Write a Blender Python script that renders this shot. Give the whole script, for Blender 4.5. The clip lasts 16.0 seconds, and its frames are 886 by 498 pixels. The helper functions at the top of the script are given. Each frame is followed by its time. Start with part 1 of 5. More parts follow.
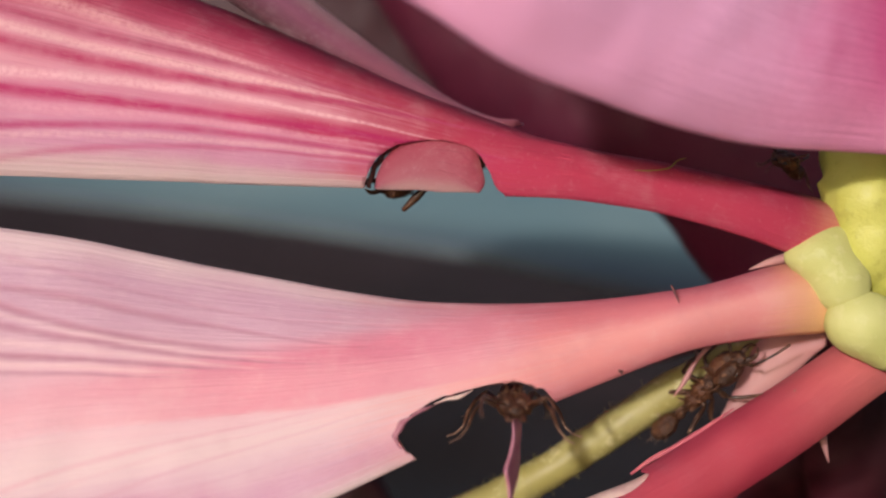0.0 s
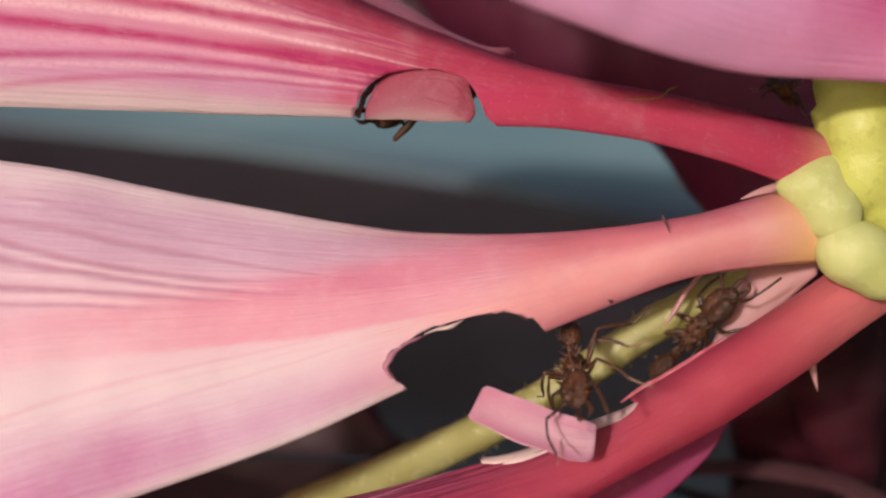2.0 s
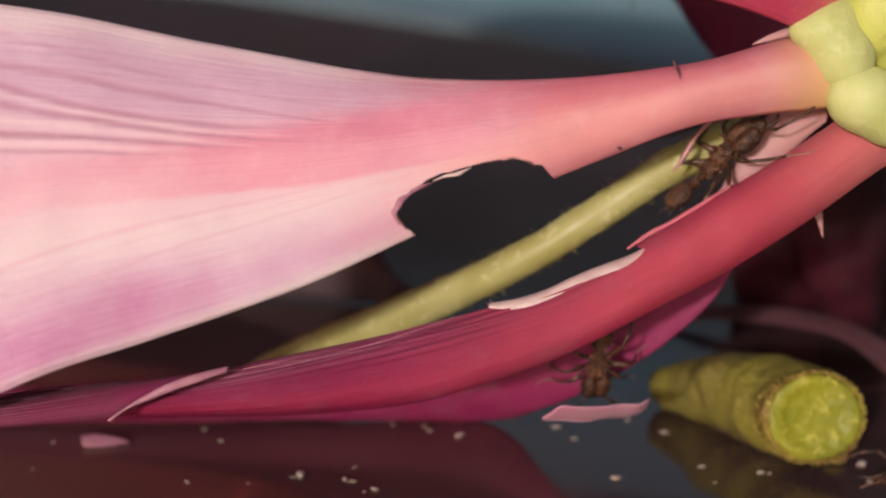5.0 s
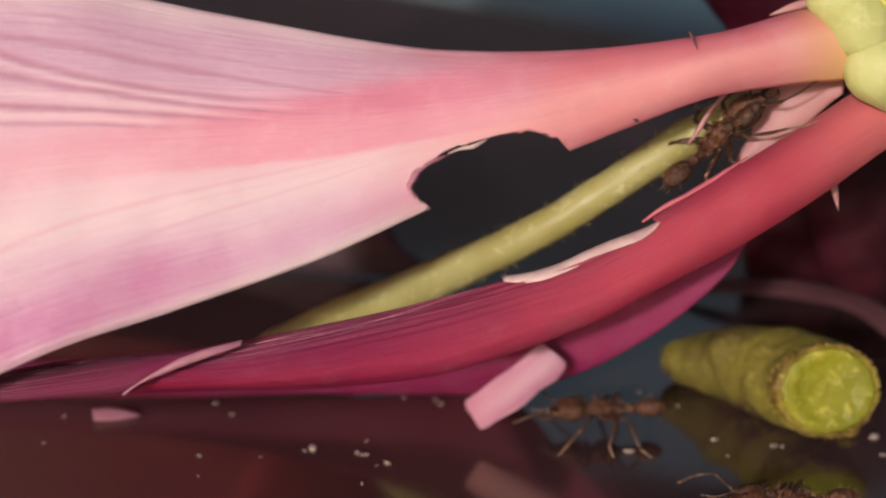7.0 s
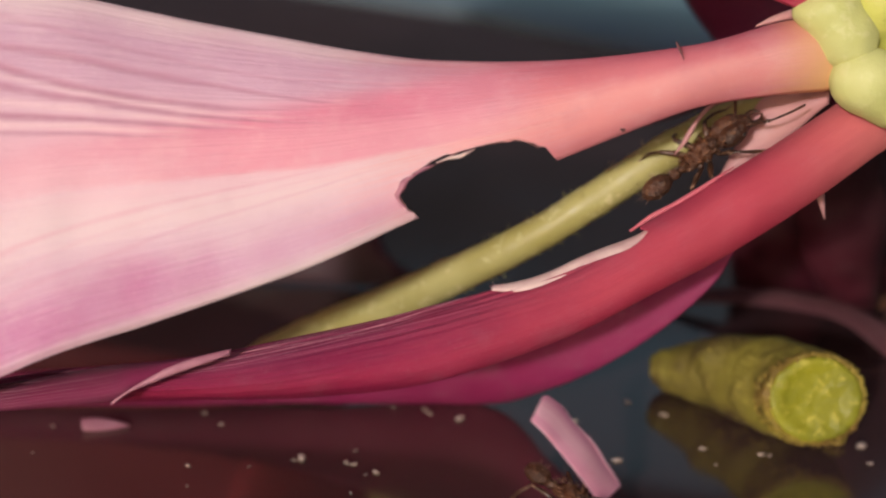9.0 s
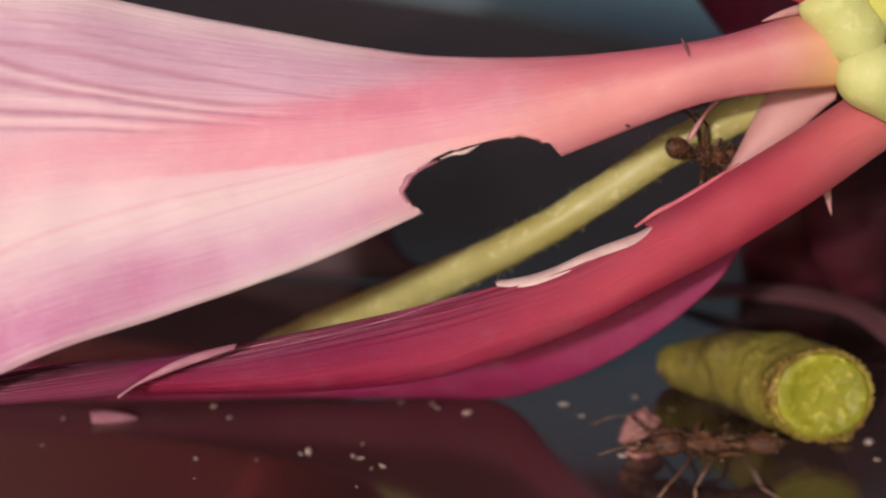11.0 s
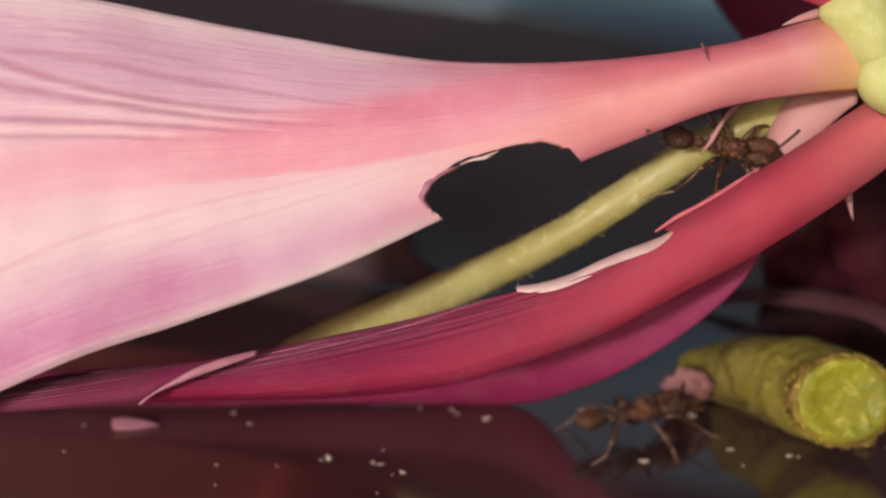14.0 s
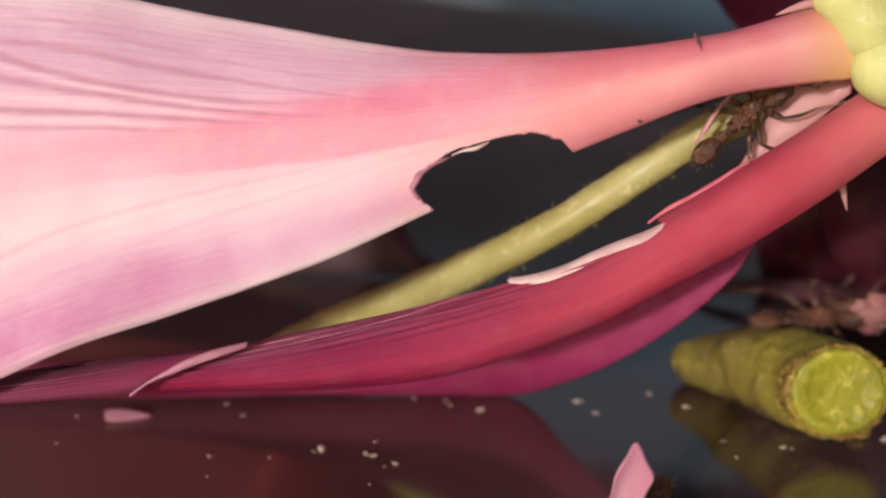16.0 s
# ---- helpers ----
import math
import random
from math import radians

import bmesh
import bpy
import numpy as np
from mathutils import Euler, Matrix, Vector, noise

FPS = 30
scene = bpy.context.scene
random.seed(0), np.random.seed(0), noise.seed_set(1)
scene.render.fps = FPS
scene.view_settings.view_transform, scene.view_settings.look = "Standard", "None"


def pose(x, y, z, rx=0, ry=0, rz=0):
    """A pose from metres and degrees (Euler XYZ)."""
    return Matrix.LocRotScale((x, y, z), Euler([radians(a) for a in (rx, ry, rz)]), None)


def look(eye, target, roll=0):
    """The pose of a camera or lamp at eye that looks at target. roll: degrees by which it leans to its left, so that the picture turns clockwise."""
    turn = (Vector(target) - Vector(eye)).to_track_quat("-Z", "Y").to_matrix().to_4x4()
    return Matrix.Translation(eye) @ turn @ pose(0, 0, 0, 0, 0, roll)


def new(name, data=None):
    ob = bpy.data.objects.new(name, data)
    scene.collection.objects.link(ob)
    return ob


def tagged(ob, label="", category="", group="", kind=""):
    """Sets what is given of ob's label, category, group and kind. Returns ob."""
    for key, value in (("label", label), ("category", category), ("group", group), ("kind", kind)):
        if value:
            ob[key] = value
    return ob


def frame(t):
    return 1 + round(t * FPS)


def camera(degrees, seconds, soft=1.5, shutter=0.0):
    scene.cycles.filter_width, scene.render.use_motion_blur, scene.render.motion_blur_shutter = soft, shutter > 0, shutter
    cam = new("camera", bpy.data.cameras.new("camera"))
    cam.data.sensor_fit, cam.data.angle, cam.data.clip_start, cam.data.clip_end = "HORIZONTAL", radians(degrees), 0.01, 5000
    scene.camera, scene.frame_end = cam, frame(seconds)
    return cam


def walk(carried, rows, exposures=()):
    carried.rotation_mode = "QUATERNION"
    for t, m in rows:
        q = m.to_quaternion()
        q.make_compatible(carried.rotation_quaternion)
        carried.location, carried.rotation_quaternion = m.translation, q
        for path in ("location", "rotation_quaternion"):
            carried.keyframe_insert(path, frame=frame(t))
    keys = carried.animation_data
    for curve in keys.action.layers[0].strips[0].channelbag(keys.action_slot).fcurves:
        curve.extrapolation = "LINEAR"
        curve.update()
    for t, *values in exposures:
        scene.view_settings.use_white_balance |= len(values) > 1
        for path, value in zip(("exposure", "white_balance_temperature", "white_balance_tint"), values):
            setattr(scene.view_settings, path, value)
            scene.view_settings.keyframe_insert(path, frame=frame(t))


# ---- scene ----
# Leaf-cutter ants taking a pink flower apart on a shiny teal surface.
# Plans below are in millimetres; MM turns them into metres.
MM = 0.001
cam = camera(40.0, 16.0, soft=2.2, shutter=0.4)
cam.data.dof.use_dof = True
cam.data.dof.focus_distance = 0.0525
cam.data.dof.aperture_fstop = 34.0


def eye_pose(at, down, right, lean):
    """Eye in mm, degrees of tilt down, of turn to the right, of lean."""
    return pose(at[0] * MM, at[1] * MM, at[2] * MM, 90 - down, 0, -right) @ pose(0, 0, 0, 0, 0, -lean)


PATH = [
    (0.0, (0.61, -0.44, 29.97), 8.255, -0.073, -0.159),
    (0.5, (0.47, -0.38, 29.90), 8.313, -0.536, -0.087),
    (1.0, (0.77, -0.36, 29.93), 8.560, 0.061, -0.174),
    (1.5, (1.02, -0.14, 29.94), 10.282, 0.488, -0.052),
    (2.0, (0.99, -0.28, 29.98), 11.573, -0.028, -0.015),
    (2.5, (0.92, -0.25, 30.03), 12.841, -0.569, 0.151),
    (3.0, (0.98, -0.44, 30.03), 14.007, 0.131, 0.083),
    (3.5, (0.67, -0.51, 30.00), 15.464, -0.214, -0.047),
    (4.0, (0.74, -0.43, 29.96), 17.339, 0.191, -0.023),
    (4.2, (0.74, -0.43, 29.96), 17.839, -0.099, -0.023),
    (6.3, (0.58, -0.00, 29.90), 19.593, 0.240, -0.028),
    (6.5, (0.58, -0.00, 29.90), 19.883, 0.400, -0.028),
    (7.0, (-0.00, 0.00, 29.85), 20.000, 0.000, -0.000),
    (7.5, (-0.41, -0.01, 29.80), 19.829, -0.131, -0.020),
    (8.0, (-0.20, -0.21, 29.94), 19.483, 0.141, -0.051),
    (8.5, (0.11, -0.31, 29.84), 19.361, 0.605, -0.219),
    (9.0, (0.15, -0.22, 29.78), 19.417, 0.409, -0.121),
    (9.2, (0.15, -0.22, 29.78), 19.547, 0.169, -0.121),
    (11.5, (0.89, -0.32, 30.00), 19.807, -1.027, 0.369),
    (12.0, (0.93, -0.26, 29.97), 19.816, -1.583, 0.668),
    (12.5, (0.98, -0.42, 29.95), 19.465, -1.461, 0.678),
    (13.0, (0.90, -0.28, 29.99), 19.587, -1.598, 0.698),
    (13.5, (0.71, -0.15, 29.99), 19.693, -1.646, 0.617),
    (14.0, (0.61, -0.29, 29.96), 19.512, -1.358, 0.568),
    (14.5, (0.30, -0.07, 29.88), 19.294, -1.051, 0.440),
    (15.0, (0.60, -0.23, 29.88), 19.208, -1.176, 0.561),
    (15.5, (0.99, -0.14, 29.92), 19.616, -1.356, 0.571),
    (16.0, (1.08, -0.06, 29.96), 20.007, -1.488, 0.620),
]
walk(cam, [(t, eye_pose(at, d, r, l)) for t, at, d, r, l in PATH],
     exposures=[(0.0, 0.0), (14.7, 0.0), (15.0, -0.1), (15.25, -0.04), (15.5, 0.04), (16.0, 0.22)])

# ---------------------------------------------------------------- light
SUN_FROM = Vector((-0.40, -0.84, 0.32))
world = bpy.data.worlds.new("world")
scene.world = world
world.use_nodes = True
sky = world.node_tree.nodes.new("ShaderNodeTexSky")
sky.sky_type = "NISHITA"
sky.sun_disc = False
sky.air_density = 0.7
sky.dust_density = 3.0
sky.ozone_density = 0.3
sky.sun_elevation = math.asin(SUN_FROM.normalized().z)
sky.sun_rotation = math.atan2(SUN_FROM.x, SUN_FROM.y)
world.node_tree.links.new(sky.outputs[0], world.node_tree.nodes["Background"].inputs[0])
world.node_tree.nodes["Background"].inputs[1].default_value = 0.09
sun = new("sun", bpy.data.lights.new("sun", "SUN"))
sun.data.energy = 2.6
sun.data.angle = radians(3)
sun.data.color = (1.0, 0.922, 0.94)
sun.matrix_world = look(SUN_FROM, (0, 0, 0))
scene.view_settings.exposure = 0.0


# ---------------------------------------------------------------- materials
class Nodes:
    """A short hand for node materials."""

    def __init__(self, name):
        self.mat = bpy.data.materials.new(name)
        self.mat.use_nodes = True
        self.tree = self.mat.node_tree
        self.shader = self.tree.nodes["Principled BSDF"]
        self.out = self.tree.nodes["Material Output"]

    def put(self, socket, value):
        if isinstance(value, bpy.types.NodeSocket):
            self.tree.links.new(value, socket)
        elif isinstance(value, tuple) and len(value) == 3 and socket.type == "RGBA":
            socket.default_value = (*value, 1)
        else:
            socket.default_value = value

    def math(self, op, a, b=0.0, c=0.0):
        n = self.tree.nodes.new("ShaderNodeMath")
        n.operation = op
        for i, v in enumerate((a, b, c)):
            self.put(n.inputs[i], v)
        return n.outputs[0]

    def smooth(self, x, lo, hi, a=0.0, b=1.0):
        n = self.tree.nodes.new("ShaderNodeMapRange")
        n.interpolation_type = "SMOOTHSTEP"
        for i, v in enumerate((x, lo, hi, a, b)):
            self.put(n.inputs[i], v)
        return n.outputs[0]

    def mix(self, f, a, b):
        n = self.tree.nodes.new("ShaderNodeMix")
        n.data_type = "RGBA"
        self.put(n.inputs[0], f)
        self.put(n.inputs[6], a)
        self.put(n.inputs[7], b)
        return n.outputs[2]

    def coords(self, what="Object"):
        return self.tree.nodes.new("ShaderNodeTexCoord").outputs[what]

    def noise(self, vector, scale, detail=3.0, rough=0.55, stretch=None):
        if stretch:
            m = self.tree.nodes.new("ShaderNodeMapping")
            self.put(m.inputs[0], vector)
            m.inputs[3].default_value = stretch
            vector = m.outputs[0]
        n = self.tree.nodes.new("ShaderNodeTexNoise")
        self.put(n.inputs["Vector"], vector)
        n.inputs["Scale"].default_value = scale
        n.inputs["Detail"].default_value = detail
        n.inputs["Roughness"].default_value = rough
        return n.outputs[0]

    def bend(self, u, points):
        """A parabola over u through three points."""
        (a, p), (b, q), (c, r) = points
        k = ((r - p) / (c - a) - (q - p) / (b - a)) / (c - b)
        m = (q - p) / (b - a) - k * (a + b)
        return self.math("MULTIPLY_ADD", self.math("MULTIPLY_ADD", u, k, m), u, p - k * a * a - m * a)

    def bump(self, height, strength, distance):
        n = self.tree.nodes.new("ShaderNodeBump")
        n.inputs["Strength"].default_value = strength
        n.inputs["Distance"].default_value = distance
        self.put(n.inputs["Height"], height)
        return n.outputs[0]

    def set(self, **values):
        names = {"color": "Base Color", "rough": "Roughness", "metal": "Metallic", "normal": "Normal", "ior": "IOR",
                 "spec": "Specular IOR Level", "tint": "Specular Tint"}
        for k, v in values.items():
            self.put(self.shader.inputs[names[k]], v)
        return self

    def thin(self, color, share):
        """Lets light through a thin leaf."""
        t = self.tree.nodes.new("ShaderNodeBsdfTranslucent")
        self.put(t.inputs[0], color)
        m = self.tree.nodes.new("ShaderNodeMixShader")
        m.inputs[0].default_value = share
        self.tree.links.new(self.shader.outputs[0], m.inputs[1])
        self.tree.links.new(t.outputs[0], m.inputs[2])
        self.tree.links.new(m.outputs[0], self.out.inputs[0])
        return self


def petal_material(name, claw, blade, vein, veins=(0.2, 0.4, 0.6, 0.8), claw_end=0.35, blend=0.25, share=0.2, streak=0.5, wide=0.02, speckle=0.14,
                   blush=None, base=None, streaky=0.55, gloss=0.35, relief=0.45, bands=(), lines=(), hem=None, mottle=0.0, reach=0.12):
    """Petal tissue. claw and blade: colours across the petal from its upper to its lower margin; veins fan out along it.
    blush: a colour, its place across the petal and where along it it sets in. base: the colour where the claw meets the receptacle, fading out at reach. bands: colour, upper and lower edge (curves over u), softness of both, where it fades out.
    lines: single veins and pale ridges: curve over u, half width, where it sets in, strength, colour (or None), grainy or not."""
    n = Nodes(name)
    uv = n.coords("UV")
    sep = n.tree.nodes.new("ShaderNodeSeparateXYZ")
    n.put(sep.inputs[0], uv)
    u, v = sep.outputs[0], sep.outputs[1]
    ob = n.coords("Object")
    patch = n.noise(ob, 170.0, 3.0)
    cloud = n.noise(ob, 620.0, 3.0)
    fibre = n.noise(uv, 8.0, 3.0, 0.55, (0.6, 9.0, 1.0))
    fine = n.noise(uv, 26.0, 3.0, 0.6, (1.5, 6.5, 1.0))
    grain = n.noise(ob, 5200.0, 2.0)
    vw = n.math("MULTIPLY_ADD", n.math("SUBTRACT", fibre, 0.5), 0.36 * streaky, n.math("MULTIPLY_ADD", n.math("SUBTRACT", patch, 0.5), 0.14, v))

    def across(colors):
        r = n.tree.nodes.new("ShaderNodeValToRGB")
        r.color_ramp.interpolation = "EASE"
        e = r.color_ramp.elements
        e[0].position, e[0].color = 0.0, (*colors[0], 1)
        e[1].position, e[1].color = 1.0, (*colors[-1], 1)
        for i, c in enumerate(colors[1:-1]):
            e.new((i + 1) / (len(colors) - 1)).color = (*c, 1)
        n.put(r.inputs[0], vw)
        return r.outputs[0]

    uu = n.math("MULTIPLY_ADD", n.math("SUBTRACT", fibre, 0.5), streaky, n.math("MULTIPLY_ADD", n.math("SUBTRACT", cloud, 0.5), 0.1, u))
    body = n.smooth(uu, claw_end - blend, claw_end + blend)
    color = n.mix(body, across(claw), across(blade))
    if blush:
        tint, place, start = blush
        f = n.math("MULTIPLY", n.smooth(n.math("ABSOLUTE", n.math("SUBTRACT", vw, place)), 0.24, 0.0), n.smooth(n.math("MULTIPLY_ADD", patch, 0.4, u), start + 0.1, start + 0.5))
        color = n.mix(n.math("MULTIPLY", f, n.smooth(cloud, 0.3, 0.6, 0.85, 1.0)), color, tint)
    sway = n.math("MULTIPLY", n.math("SUBTRACT", n.noise(uv, 5.0, 3.0, 0.6, (1.0, 2.2, 1.0)), 0.5), 0.035)
    ragged = n.math("MULTIPLY_ADD", n.math("SUBTRACT", fine, 0.5), 0.035, n.math("ADD", v, sway))
    for tint, upper, lower, soft_up, soft_low, (full, gone, rest) in bands:
        f = n.math("MULTIPLY", n.smooth(n.math("SUBTRACT", ragged, n.bend(u, upper)), -soft_up, soft_up), n.smooth(n.math("SUBTRACT", n.bend(u, lower), ragged), -soft_low, soft_low))
        f = n.math("MULTIPLY", n.math("MULTIPLY", f, n.math("MULTIPLY", n.smooth(u, 0.3, 0.5), n.smooth(u, full, gone, 1.0, rest))), n.smooth(cloud, 0.25, 0.6, 0.75, 1.0))
        color = n.mix(f, color, tint)
    drawn = 0.0
    for points, half, start, strength, tint, grainy in lines:
        off = n.math("ABSOLUTE", n.math("SUBTRACT", n.math("ADD", v, sway), n.bend(u, points)))
        f = n.smooth(off, n.math("MULTIPLY", n.smooth(u, start - 0.1, start + 0.25, 0.35, 1.0), half), 0.0, 0.0, strength)
        f = n.math("MULTIPLY", f, n.smooth(n.math("MULTIPLY_ADD", fibre, 0.1, u), start, start + 0.14))
        f = n.math("MULTIPLY", f, n.smooth(grain if grainy else cloud, 0.3, 0.6, 0.45 if grainy else 0.7, 1.0))
        color = n.mix(f, color, tint or vein)
        if not tint:
            drawn = n.math("MAXIMUM", drawn, f)
    # veins: lines that run along the petal and waver a little
    wob = n.math("MULTIPLY_ADD", n.noise(uv, 3.0, 2.0, 0.5, (1.0, 1.6, 1.0)), 0.07, n.math("MULTIPLY_ADD", fibre, 0.018, n.math("SUBTRACT", v, 0.044)))
    line = 0.0
    for i, at in enumerate(veins):
        w = wide * (1.0, 0.65, 0.85, 0.55, 0.75)[i % 5]
        one = n.smooth(n.math("ABSOLUTE", n.math("SUBTRACT", wob, at)), w, 0.0, 0.0, (1.0, 0.7, 0.9)[i % 3] * (0.5 if i > 4 and wide < 0.05 else 1.0))
        line = n.math("MAXIMUM", line, one)
    small = n.noise(uv, 1.0, 1.0, 0.5, (1.4, 40.0, 1.0))
    line = n.math("ADD", line, n.smooth(n.math("ABSOLUTE", n.math("SUBTRACT", small, 0.5)), 0.04, 0.0, 0.0, 0.03))
    line = n.math("MULTIPLY", line, n.smooth(u, 0.25, 0.75, 0.0, 1.0))
    line = n.math("MULTIPLY", line, n.smooth(cloud, 0.3, 0.6, 0.7, 1.0))
    color = n.mix(n.math("MULTIPLY", line, streak), color, vein)
    # pale streaks and grains, in part painted highlights on the petal's bumps
    color = n.mix(n.math("MULTIPLY", n.smooth(n.math("ADD", n.math("MULTIPLY", fine, 0.5), n.math("MULTIPLY", cloud, 0.5)), 0.5, 0.66), speckle), color, (0.92, 0.72, 0.72))
    color = n.mix(n.math("MULTIPLY", n.smooth(grain, 0.58, 0.75), speckle * 0.45), color, (0.95, 0.8, 0.78))
    blotch = n.noise(ob, 330.0, 4.0, 0.65)
    color = n.mix(n.smooth(blotch, 0.48, 0.72, 0.0, mottle), color, vein)
    color = n.mix(n.smooth(blotch, 0.46, 0.26, 0.0, mottle), color, (0.94, 0.72, 0.68))
    if hem:
        color = n.mix(n.math("MULTIPLY", n.smooth(ragged, hem[1], 1.0, 0.0, hem[2]), n.smooth(u, 0.42, 0.56)), color, hem[0])
    if base:
        color = n.mix(n.smooth(n.math("MULTIPLY_ADD", fibre, 0.03, u), reach, 0.015), color, base)
    line = n.math("ADD", line, n.math("MULTIPLY", drawn, 0.8))
    height = n.math("ADD", n.math("MULTIPLY", line, -0.8), n.math("ADD", n.math("MULTIPLY", grain, 0.15), n.math("ADD", n.math("MULTIPLY", fine, 0.4), n.math("ADD", fibre, cloud))))
    n.set(color=color, rough=n.smooth(cloud, 0.3, 0.7, 0.42, 0.62), spec=gloss, normal=n.bump(height, relief, 0.00014))
    return n.thin(color, share).mat


def flesh_material(name, a, b, scale=700.0, rough=0.45, bump=0.3, depth=0.0001, spots=None, share=0.0):
    """Plant flesh, wood-like bits and chitin: two colours mottled at two scales, with fine relief."""
    n = Nodes(name)
    ob = n.coords("Object")
    big = n.noise(ob, scale, 3.0)
    small = n.noise(ob, scale * 6.5, 3.0, 0.65)
    color = n.mix(n.smooth(big, 0.3, 0.7), a, b)
    if spots:
        color = n.mix(n.math("MULTIPLY", n.smooth(small, 0.56, 0.68), 0.7), color, spots)
    height = n.math("MULTIPLY_ADD", small, 0.5, big)
    n.set(color=color, rough=n.smooth(small, 0.3, 0.7, rough - 0.12, rough + 0.12), spec=0.4,
          normal=n.bump(height, bump, depth))
    return (n.thin(color, share) if share else n).mat


def surface_material():
    """Black glossy plate, dusty and a little smeared."""
    n = Nodes("black gloss plate")
    ob = n.coords("Object")
    big = n.noise(ob, 60.0, 3.0)
    dust = n.noise(ob, 1400.0, 4.0, 0.7)
    # reddish base adds to the petals' reflection; the tint below dims mirrored blue sky
    color = n.mix(n.smooth(big, 0.3, 0.7), (0.036, 0.019, 0.020), (0.050, 0.026, 0.028))
    color = n.mix(n.math("MULTIPLY", n.smooth(dust, 0.64, 0.8), 0.10), color, (0.4, 0.32, 0.28))
    n.set(color=color, rough=n.smooth(big, 0.35, 0.7, 0.12, 0.19), ior=2.15, spec=0.5, tint=(1.0, 0.97, 0.58), normal=n.bump(big, 0.03, 0.0003))
    return n.mat


def mat_material():
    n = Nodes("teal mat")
    ob = n.coords("Object")
    big = n.noise(ob, 12.0, 3.0)
    weave = n.noise(ob, 900.0, 3.0)
    color = n.mix(n.smooth(big, 0.3, 0.7), (0.20, 0.36, 0.39), (0.30, 0.45, 0.45))
    # soft shade towards the near edge is painted on as a dark fade
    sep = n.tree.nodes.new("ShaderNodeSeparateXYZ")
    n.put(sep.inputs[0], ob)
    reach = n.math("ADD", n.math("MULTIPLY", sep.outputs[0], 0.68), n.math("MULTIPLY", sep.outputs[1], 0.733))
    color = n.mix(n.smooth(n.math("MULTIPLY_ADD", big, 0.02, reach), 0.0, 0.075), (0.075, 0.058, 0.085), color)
    n.set(color=color, rough=0.8, normal=n.bump(weave, 0.3, 0.0004))
    return n.mat


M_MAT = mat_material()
M_WALL = flesh_material("dark reflection wall", (0.013, 0.011, 0.018), (0.025, 0.021, 0.034), 6.0, 0.8, 0.4, 0.02)
M_SURFACE = surface_material()
M_MIDDLE = petal_material("salmon petal", [(0.58, 0.145, 0.19), (0.74, 0.22, 0.25), (0.87, 0.365, 0.345), (0.87, 0.33, 0.32), (0.75, 0.25, 0.275)],
                          [(0.70, 0.52, 0.54), (0.60, 0.36, 0.46), (0.62, 0.37, 0.47), (0.71, 0.43, 0.51), (0.79, 0.48, 0.54), (0.81, 0.53, 0.57), (0.81, 0.60, 0.61), (0.77, 0.55, 0.60), (0.70, 0.43, 0.54), (0.76, 0.59, 0.60)],
                          (0.48, 0.20, 0.27), (), 0.44, 0.18, streaky=0.2, speckle=0.12, blush=((0.58, 0.19, 0.36), 0.92, 0.60), base=(0.84, 0.50, 0.22), hem=((0.74, 0.62, 0.56), 0.955, 0.35), mottle=0.13,
                          bands=[((0.72, 0.23, 0.32), ((0.39, 0.10), (0.62, 0.31), (0.90, 0.43)), ((0.39, 0.47), (0.65, 0.45), (0.90, 0.50)), 0.06, 0.06, (0.62, 0.90, 0.3)),
                                 ((0.80, 0.33, 0.40), ((0.39, 0.38), (0.62, 0.40), (0.90, 0.45)), ((0.39, 0.60), (0.65, 0.565), (0.90, 0.555)), 0.05, 0.014, (0.60, 0.90, 0.3))],
                          lines=[(((0.58, 0.275), (0.70, 0.225), (0.80, 0.19)), 0.020, 0.54, 0.6, None, False), (((0.67, 0.312), (0.79, 0.280), (0.904, 0.205)), 0.022, 0.60, 0.75, None, False),
                                 (((0.68, 0.350), (0.79, 0.312), (0.904, 0.265)), 0.017, 0.58, 0.75, None, False), (((0.70, 0.385), (0.79, 0.364), (0.904, 0.343)), 0.018, 0.66, 0.8, None, False),
                                 (((0.72, 0.418), (0.82, 0.400), (0.904, 0.386)), 0.014, 0.72, 0.6, None, False), (((0.56, 0.21), (0.70, 0.16), (0.85, 0.10)), 0.016, 0.5, 0.25, None, False),
                                 (((0.68, 0.616), (0.795, 0.655), (0.885, 0.693)), 0.016, 0.55, 0.45, (0.74, 0.36, 0.44), False), (((0.613, 0.683), (0.68, 0.71), (0.778, 0.754)), 0.014, 0.5, 0.42, (0.70, 0.36, 0.46), False),
                                 (((0.60, 0.63), (0.70, 0.66), (0.85, 0.73)), 0.012, 0.5, 0.22, (0.74, 0.38, 0.46), False), (((0.66, 0.78), (0.76, 0.81), (0.9, 0.85)), 0.014, 0.58, 0.3, (0.66, 0.34, 0.46), False),
                                 (((0.68, 0.335), (0.79, 0.297), (0.904, 0.235)), 0.016, 0.58, 0.4, (0.86, 0.62, 0.62), False), (((0.70, 0.37), (0.79, 0.338), (0.904, 0.305)), 0.02, 0.64, 0.5, (0.88, 0.64, 0.63), False),
                                 (((0.72, 0.402), (0.82, 0.382), (0.904, 0.365)), 0.016, 0.7, 0.5, (0.90, 0.64, 0.62), False)])
